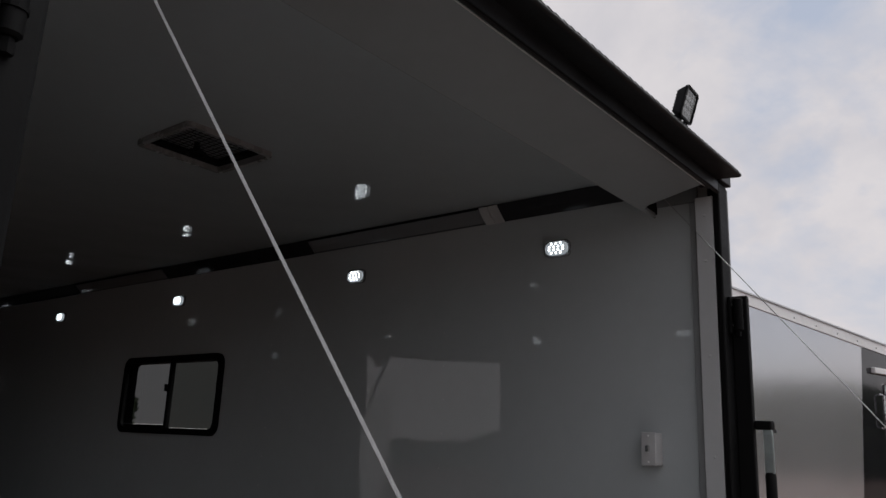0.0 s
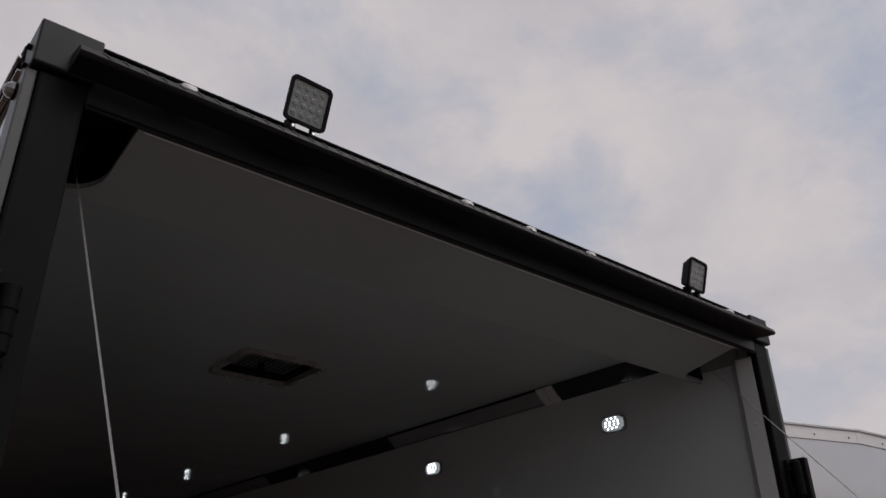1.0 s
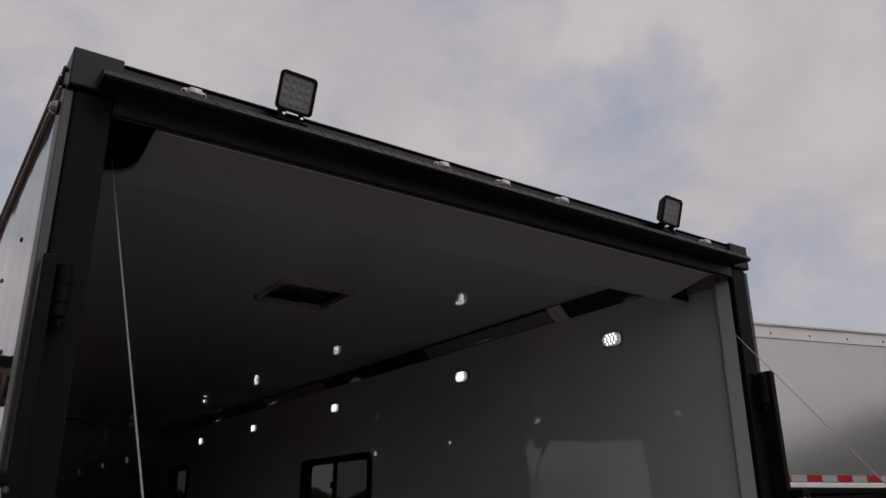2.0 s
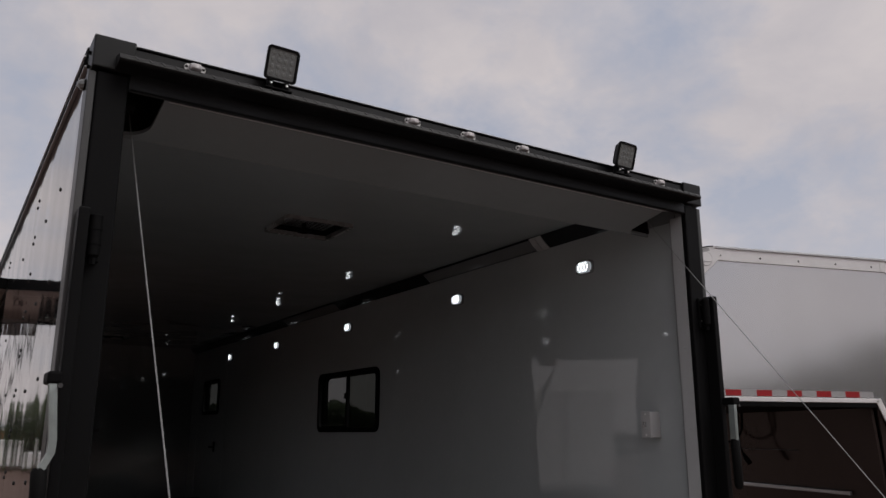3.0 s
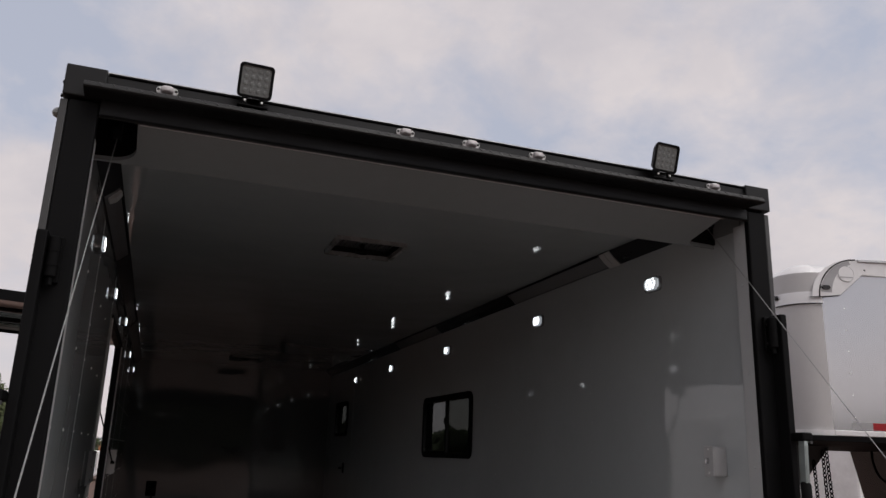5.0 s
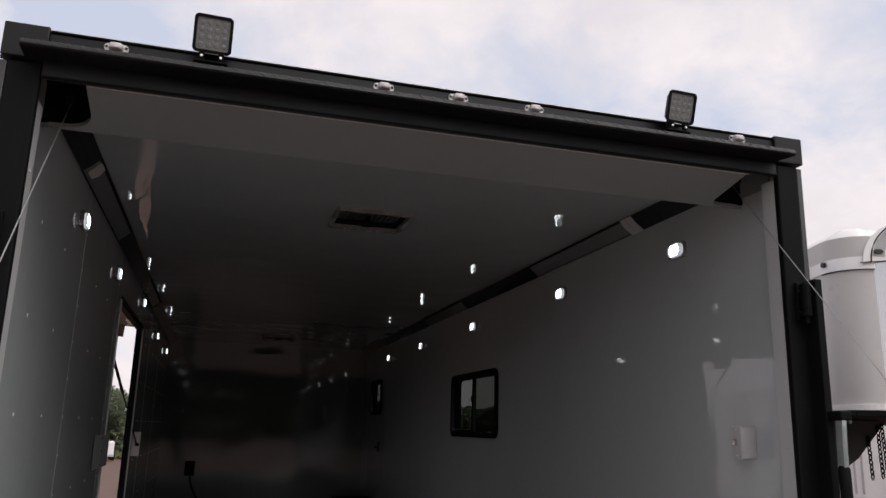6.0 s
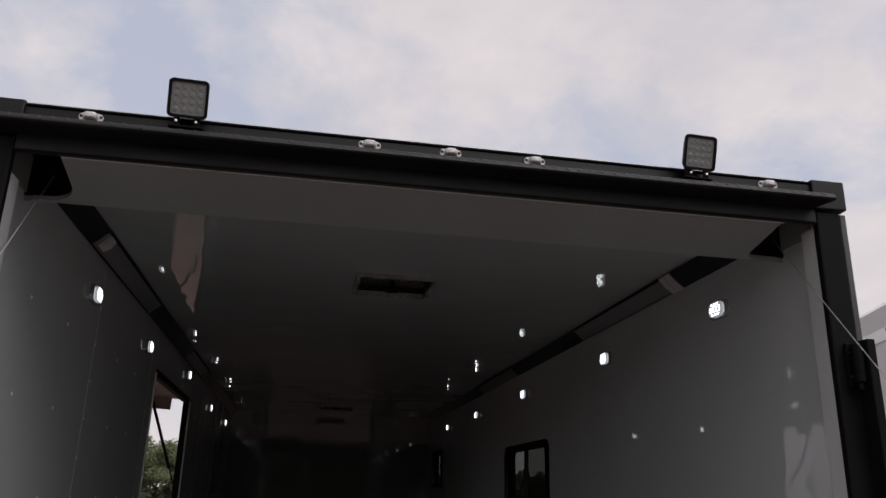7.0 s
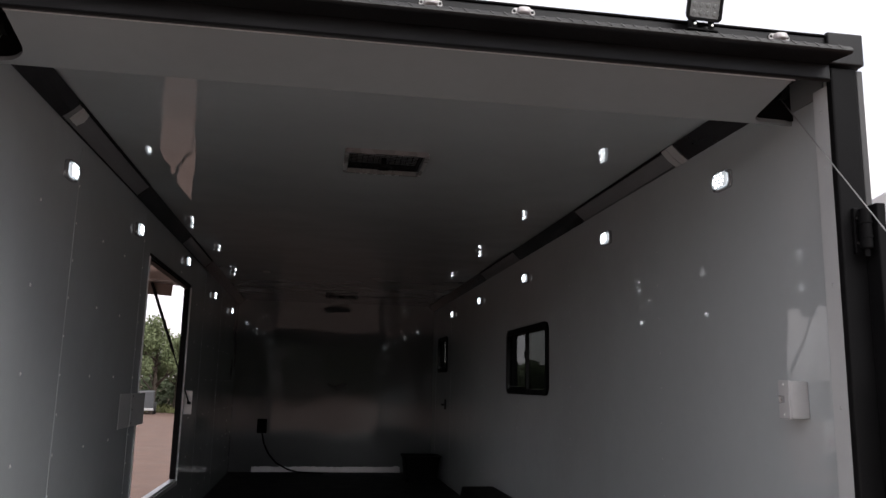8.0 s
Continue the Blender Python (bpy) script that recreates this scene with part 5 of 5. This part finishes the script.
    for k in range(6):
        b = box(-0.075, 0.0, -0.0025, -0.0005, -0.16, 0.0)
        b.transform(Matrix.Translation((UR + 0.13 + 0.142 * k, 0, ZB - 0.02 - 0.30 * k)) @ pose(0, 0, 0, 0, -25.8, 0))
        part("tape_piece", b, M_RED if k % 2 == 0 else M_WTAPE, nb)
    # riser bulkhead under the neck
    bm = bmesh.new()
    q = [(UR - 0.06, 0.035, ZB - 0.021), (UR - 0.06, W + 0.02, ZB - 0.021), (UR + 0.04, W - 0.26, ZF + 0.06), (UR + 0.04, 0.035, ZF + 0.06)]
    a = [bm.verts.new(p) for p in q]
    b = [bm.verts.new((u + 0.03, w, z)) for u, w, z in q]
    bm.faces.new(a)
    bm.faces.new(b[::-1])
    for k in range(4):
        bm.faces.new((a[k], b[k], b[(k + 1) % 4], a[(k + 1) % 4]))
    part("riser", bm, M_NDARK, nb, "dark glossy riser bulkhead")
    part("riser_sill", box(UR + 0.00, UR + 0.035, 0.05, W - 0.30, ZF + 0.045, ZF + 0.085, 0.004), M_NTRIM, nb, "pale sill of the riser")
    part("riser_skirt", box(UR + 0.045, UR + 0.07, 0.05, W - 0.10, 0.30, ZF + 0.06), M_BLACKTUBE, nb, "black skirt under the riser")
    part("riser_rail", box(UR - 0.045, UR - 0.012, 0.40, 1.92, 1.015, 1.05, 0.006), M_ALUDULL, nb, "pale step rail")
    part("riser_seam", box(UR - 0.052, UR - 0.040, 1.0, 2.3, 1.395, 1.403), M_GUSSET, nb)
    sheet([(UR + 0.0, ZB - 0.022), (UR + 0.60, ZF), (UR + 0.045, ZF)], 0.012, 0.03, M_NDARK, "riser_cheek", "dark cheek beside the riser")
    # coupler and gusset under the neck
    part("coupler_post", rod([(-0.10, 1.25, ZB - 0.02), (-0.10, 1.25, 0.03)], 0.045, 14), M_BLACKTUBE, nb, "dark coupler post")
    g = prism([(-0.30, 0.0), (0.37, 0.0), (0.12, -0.30), (-0.05, -0.42), (-0.16, -0.42)], -0.012, 0.012)
    g.transform(Matrix.Translation((0.0, 1.25, ZB - 0.021)) @ FACE_REAR)
    part("gusset", g, M_GUSSET, nb, "dark grey triangular gusset")
    em = part("nose_lamp", rod([(U0 - R - 0.002, 1.02, 2.55), (U0 - R - 0.022, 1.02, 2.55)], 0.085, 22), M_RIVET, nb, "round dark nose lamp")
    part("lamp_lens", rod([(U0 - R - 0.0225, 1.02, 2.55), (U0 - R - 0.030, 1.02, 2.55)], [0.055, 0.03], 16), M_WTAPE, em)
    # dark panel: framed door with trims
    dr = part("side_door", box(4.62, 5.42, -0.020, -0.0005, 0.62, 2.40, 0.02, 3), M_NDARK, nb, "dark side door")
    ring = prism(rrect(0.84, 1.84, 0.06, 4), 0, 0.016, inner=rrect(0.79, 1.79, 0.05, 4))
    ring.transform(Matrix.Translation((5.02, -0.006, 1.51)) @ FACE_REAR)
    part("door_frame", ring, M_ALU, nb, "bright door frame")
    part("awning_rail", box(4.36, 6.2, -0.05, -0.0005, 2.52, 2.585, 0.008), M_NTRIM, nb, "white awning rail")
    part("door_handle", box(4.68, 4.76, -0.06, -0.021, 1.50, 1.64, 0.006), M_ALU, dr, "bright door latch")
    part("grab_handle", rod([(4.50, -0.002, 2.30), (4.50, -0.05, 2.28), (4.50, -0.05, 1.95), (4.50, -0.002, 1.93)], 0.012, 8), M_ALU, nb, "bright grab handle")
    for u in (6.0, 6.9):
        for w in (0.16, W - 0.16):
            wh = part("wheel", rod([(u, w - 0.10, 0.37), (u, w - 0.08, 0.37), (u, w + 0.08, 0.37), (u, w + 0.10, 0.37)], [0.30, 0.37, 0.37, 0.30], 24), M_TYRE, nb, "black tyre", smooth=True)
            part("rim", rod([(u, w - 0.108, 0.37), (u, w - 0.095, 0.37)], [0.18, 0.21], 20), M_ALUDULL, wh)
    part("jack_foot", box(-0.22, 0.02, 1.13, 1.37, 0.0, 0.03, 0.004), M_BLACKTUBE, nb)


build_neighbour()


def build_chain(u, w, z, n, drift):
    """A hanging safety chain of single links, from the neck of the gooseneck trailer."""
    ch = thing("safety_chain", NB @ pose(u, w, z), label="dark steel safety chain hanging under the neck", category="chain", group="safety chains")
    link = bmesh.new()
    pts = [(0.014 * math.cos(a), 0, 0.024 * math.sin(a)) for a in [2 * math.pi * k / 12 for k in range(13)]]
    rod(pts, 0.0055, 6, link)
    me = bpy.data.meshes.new("link")
    link.to_mesh(me)
    link.free()
    me.materials.append(M_BLACKTUBE)
    for k in range(n):
        share("link", me, ch, pose(drift * k, 0, -0.024 - 0.037 * k, 0, 0, 90 * (k % 2) + 20))


build_chain(0.205, 1.225, 1.66, 9, 0.001)
build_chain(0.290, 1.225, 1.745, 11, 0.0008)
build_chain(0.325, 1.225, 1.76, 12, 0.0015)


def build_trailer_cord():
    c = thing("trailer_plug_cord", NB, label="black looped plug cord hanging under the neck", category="cord")
    u = 1.30
    loop = [(u, 2.12, 1.775), (u, 2.11, 1.66), (u, 2.04, 1.54), (u, 1.90, 1.475), (u, 1.73, 1.48), (u, 1.58, 1.55), (u, 1.53, 1.66), (u, 1.525, 1.775)]
    P = [Vector(p) for p in loop]
    dense = []
    for k in range(len(P) - 1):
        p0, p1, p2, p3 = P[max(k - 1, 0)], P[k], P[k + 1], P[min(k + 2, len(P) - 1)]
        for i in range(5):
            t = i / 5
            dense.append(0.5 * (2 * p1 + (p2 - p0) * t + (2 * p0 - 5 * p1 + 4 * p2 - p3) * t * t + (3 * p1 - p0 - 3 * p2 + p3) * t ** 3))
    dense.append(P[-1])
    part("loop", rod(dense, 0.012, 8), M_RUBBER, c, smooth=True)
    part("tail", rod([(u, 1.60, 1.775), (u, 1.605, 1.60), (u, 1.59, 1.42), (u, 1.54, 1.34)], 0.012, 8), M_RUBBER, c, smooth=True)
    part("plug", rod([(u, 1.545, 1.345), (u, 1.49, 1.29), (u, 1.46, 1.265)], [0.020, 0.030, 0.026], 10), M_RUBBER, c, "round black plug")


build_trailer_cord()


# ---- distance ----
def far(az, dist):
    """A place on the ground at a bearing from +y towards +x, seen from about the rear of the ramp."""
    return -0.7 + dist * math.sin(radians(az)), -2.1 + dist * math.cos(radians(az))


def build_far_trailer(az, dist, w, d, h, turn, label, paint=None, low=0.42):
    x, y = far(az, dist)
    t = thing("cargo_trailer", pose(x, y, lot_z(x, y), 0, 0, turn), label=label, category="trailer", group="far parked trailers")
    part("body", box(-w / 2, w / 2, -d / 2, d / 2, low, h, 0.06), paint or M_NTRIM, t, "white body" if paint in (None, M_NTRIM) else "grey body")
    part("lower_rail", box(-w / 2 - 0.01, w / 2 + 0.01, -d / 2 - 0.01, d / 2 + 0.01, low - 0.08, low + 0.04, 0.01), M_ALUDULL, t)
    for s in (-1, 1):
        if paint is None:
            part("tail_lamp", box(s * (w / 2 - 0.16) - 0.05, s * (w / 2 - 0.16) + 0.05, -d / 2 - 0.03, -d / 2 - 0.011, 0.6, 0.72, 0.01), M_RED, t)
        part("door_bar", box(s * 0.08 - 0.02, s * 0.08 + 0.02, -d / 2 - 0.03, -d / 2 - 0.001, 0.55, h - 0.12, 0.005), M_ALUDULL, t)
        for yy in (-0.45, 0.45):
            part("wheel", rod([(s * (w / 2 - 0.02), yy, 0.33), (s * (w / 2 + 0.14), yy, 0.33)], 0.33, 16), M_TYRE, t)
    part("tongue", box(-0.06, 0.06, d / 2, d / 2 + 1.2, 0.36, 0.44), M_BLACKTUBE, t)
    part("jack", rod([(0, d / 2 + 1.0, 0.0), (0, d / 2 + 1.0, 0.6)], 0.04, 8), M_BLACKTUBE, t)


build_far_trailer(-4.0, 60, 2.4, 5.0, 1.95, 14, "white cargo trailer parked far across the lot")
build_far_trailer(-1.9, 61, 2.3, 5.0, 1.9, 8, "white cargo trailer parked beside another far off")
build_far_trailer(-7.0, 47, 1.3, 2.4, 1.02, 14, "low white cargo trailer before dark trees far off", M_NTRIM, 0.30)
build_far_trailer(-11.15, 48, 1.55, 2.6, 1.30, 10, "small grey cargo trailer parked near trees", M_GREYPAINT, 0.30)
build_far_trailer(-30.4, 18.8, 2.5, 5.0, 2.7, 40, "white cargo trailer parked across the open hatch")
build_far_trailer(46.5, 24, 2.6, 8.0, 3.0, -60, "tall white trailer parked behind the gooseneck")


def build_tree(x, y, h, spread, seed, leaf, label):
    rnd = random.Random(seed)
    t = thing("tree", pose(x, y, lot_z(x, y)), label=label, category="tree", group="trees beyond the lot")
    tr = bmesh.new()
    rod([(0, 0, -0.1), (0.1, 0, h * 0.25), (0.05, 0.1, h * 0.5), (0.15, 0.05, h * 0.8)], [0.030 * h, 0.024 * h, 0.017 * h, 0.006 * h], 8, tr)
    tips = []
    for k in range(9):
        a, z0 = rnd.uniform(0, 6.28), h * rnd.uniform(0.2, 0.6)
        ln = spread * rnd.uniform(0.5, 0.95)
        p1 = Vector((0.5 * ln * math.cos(a), 0.5 * ln * math.sin(a), z0 + h * 0.12))
        p2 = Vector((ln * math.cos(a), ln * math.sin(a), z0 + h * rnd.uniform(0.15, 0.35)))
        rod([(0.05, 0.05, z0), p1, p2], [0.012 * h, 0.008 * h, 0.003 * h], 6, tr)
        tips += [p2, p1.lerp(p2, 0.5) + Vector((0, 0, 0.06 * h))]
    tips += [Vector((rnd.uniform(-0.4, 0.4) * spread, rnd.uniform(-0.4, 0.4) * spread, h * rnd.uniform(0.55, 0.97))) for _ in range(12)]
    part("trunk", tr, M_BARK, t, "brown trunk with limbs")
    verts, faces = [], []
    for c in tips:
        rad = spread * rnd.uniform(0.18, 0.34)
        for _ in range(430):
            d = Vector((rnd.gauss(0, 1), rnd.gauss(0, 1), rnd.gauss(0, 0.75)))
            p = c + d.normalized() * rad * rnd.random() ** 0.45
            u = Vector((rnd.gauss(0, 1), rnd.gauss(0, 1), rnd.gauss(0, 1))).normalized()
            v = u.orthogonal().normalized()
            s = rnd.uniform(0.05, 0.10) * (0.6 + h / 12)
            i = len(verts)
            verts += [p - u * s, p + v * s * 0.5, p + u * s, p - v * s * 0.5]
            faces.append((i, i + 1, i + 2, i + 3))
    me = bpy.data.meshes.new("crown")
    me.from_pydata(verts, [], faces)
    me.materials.append(leaf)
    cr = new("crown", me)
    cr.parent = t
    tagged(cr, "uneven leafy crown with gaps", kind="stuff")


def build_trees():
    rnd = random.Random(11)
    specs = [(-13.2, 48, 5.0), (-12.0, 52, 5.6), (-10.4, 50, 5.4), (-9.0, 54, 4.6), (-8.0, 52, 4.7), (-6.9, 56, 4.6), (-5.6, 58, 4.3), (-4.6, 60, 3.3), (-3.9, 66, 2.6),
             (-15.5, 55, 5.5), (-18.0, 60, 6.0), (-22.0, 58, 5.5), (-27.0, 62, 6.0), (-33, 62, 4.2), (-39, 64, 2.4), (-45, 62, 1.9), (-51, 62, 2.6), (-55, 61, 4.6), (-60, 62, 4.4), (-68, 64, 5.0), (-78, 64, 5.4), (-90, 66, 6.0)]
    for k, (az, dist, h) in enumerate(specs):
        x, y = far(az, dist)
        build_tree(x, y, h, h * rnd.uniform(0.36, 0.48), 20 + k, M_LEAF if az < -8.5 else M_LEAF2, "leafy green tree at the edge of the lot")


build_trees()


def build_far_growth():
    """Grass and brush along the lot's far edge, and woods behind the camera, as loose blades and leaves."""
    rnd = random.Random(5)
    verts, faces = [], []
    for _ in range(5200):
        az, dist = rnd.uniform(-24, -5.6), rnd.uniform(51, 60)
        x, y = far(az, dist)
        h = rnd.uniform(0.12, 0.42) * (1.6 if rnd.random() < 0.06 else 1)
        a = rnd.uniform(0, 3.14)
        dx, dy = 0.22 * math.cos(a), 0.22 * math.sin(a)
        i = len(verts)
        g = lot_z(x, y)
        verts += [(x - dx, y - dy, g), (x + dx, y + dy, g), (x + 0.3 * dx + rnd.uniform(-0.1, 0.1), y, g + h)]
        faces.append((i, i + 1, i + 2))
    me = bpy.data.meshes.new("grass_verge")
    me.from_pydata(verts, [], faces)
    me.materials.append(M_GRASS)
    tagged(new("grass_verge", me), "dry green grass along the far lot edge", "grass", kind="stuff")
    verts, faces = [], []
    for _ in range(42000):
        az = rnd.uniform(75, 285)
        dist = rnd.uniform(66, 80)
        x, y = far(az, dist)
        top = 4.0 + 3.6 * math.exp(-((az - 142) / 13) ** 2) + 2.2 * math.exp(-((az - 126) / 14) ** 2) + 5.5 * math.exp(-((az - 183) / 15) ** 2) + 1.5 * math.exp(-((az - 140) / 5) ** 2) + 1.6 * noise.noise((az * 0.13, 1.0, 4.0))
        z = top * rnd.random() ** 0.8
        p = Vector((x, y, z))
        u = Vector((rnd.gauss(0, 1), rnd.gauss(0, 1), rnd.gauss(0, 1))).normalized()
        v = u.orthogonal()
        s = rnd.uniform(0.4, 0.75)
        i = len(verts)
        verts += [p - u * s, p + v * s * 0.6, p + u * s, p - v * s * 0.6]
        faces.append((i, i + 1, i + 2, i + 3))
    for _ in range(44000):
        az, dist = rnd.uniform(-80, -5.0), rnd.uniform(56, 63)
        x, y = far(az, dist)
        z = ((2.0 if az > -24 else 1.5) + 1.3 * math.exp(-((az + 12.5) / 3.0) ** 2) + 1.3 * noise.noise((az * 0.9, 2.0, 1.0))) * rnd.random() ** 0.8
        p = Vector((x, y, z + lot_z(x, y)))
        u = Vector((rnd.gauss(0, 1), rnd.gauss(0, 1), rnd.gauss(0, 1))).normalized()
        v = u.orthogonal()
        s = rnd.uniform(0.09, 0.19)
        i = len(verts)
        verts += [p - u * s, p + v * s * 0.6, p + u * s, p - v * s * 0.6]
        faces.append((i, i + 1, i + 2, i + 3))
    for _ in range(15000):
        az, dist = rnd.uniform(3, 29), rnd.uniform(70, 82)
        x, y = far(az, dist)
        z = (3.9 + 0.9 * noise.noise((az * 0.35, 5.0, 2.0)) + 0.5 * noise.noise((az * 1.4, 5.0, 2.0))) * rnd.random() ** 0.7
        p = Vector((x, y, z))
        u = Vector((rnd.gauss(0, 1), rnd.gauss(0, 1), rnd.gauss(0, 1))).normalized()
        v = u.orthogonal()
        s = rnd.uniform(0.2, 0.42)
        i = len(verts)
        verts += [p - u * s, p + v * s * 0.6, p + u * s, p - v * s * 0.6]
        faces.append((i, i + 1, i + 2, i + 3))
    me = bpy.data.meshes.new("far_woods")
    me.from_pydata(verts, [], faces)
    me.materials.append(M_LEAF2)
    tagged(new("far_woods", me), "dark green woods round the lot", "woods", kind="stuff")


build_far_growth()


def build_far_building():
    x, y = far(-2.5, 150)
    b = thing("brick_building", pose(x, y, lot_z(x, y), 0, 0, 4), label="low orange brick building far beyond the lot", category="building")
    part("wall", box(-4.5, 7.0, 0, 8, 0, 3.1), M_BRICK, b, "orange brick wall")
    part("roof", box(-4.8, 7.3, -0.3, 8.3, 3.1, 3.45, 0.05), M_NTRIM, b, "pale flat roof edge")
    for k in range(4):
        part("window", box(-3.8 + 2.8 * k, -2.2 + 2.8 * k, -0.05, 0.02, 1.2, 2.3), M_WINDARK, b, "dark window")
    bm = bmesh.new()
    n, m = 40, 10
    grid = {}
    for i in range(n + 1):
        for j in range(m + 1):
            u, v = i / n, j / m
            ridge = 20 * math.exp(-((u - 0.52) / 0.05) ** 2) + 42 * math.exp(-((u - 0.51) / 0.17) ** 2)
            zz = ridge * math.sin(math.pi * v) * (0.8 + 0.35 * noise.noise((u * 9, v * 5, 0.4)))
            grid[i, j] = bm.verts.new((-160 + 320 * u, 1500 + 200 * v, max(zz, -1) - 1))
    for i in range(n):
        for j in range(m):
            bm.faces.new((grid[i, j], grid[i + 1, j], grid[i + 1, j + 1], grid[i, j + 1]))
    bd = part("backdrop", bm, M_ROCK)
    bd.location.x = -46
    tagged(bd, "hazy grey rocky peak on the horizon", "mountain", kind="structure")


build_far_building()
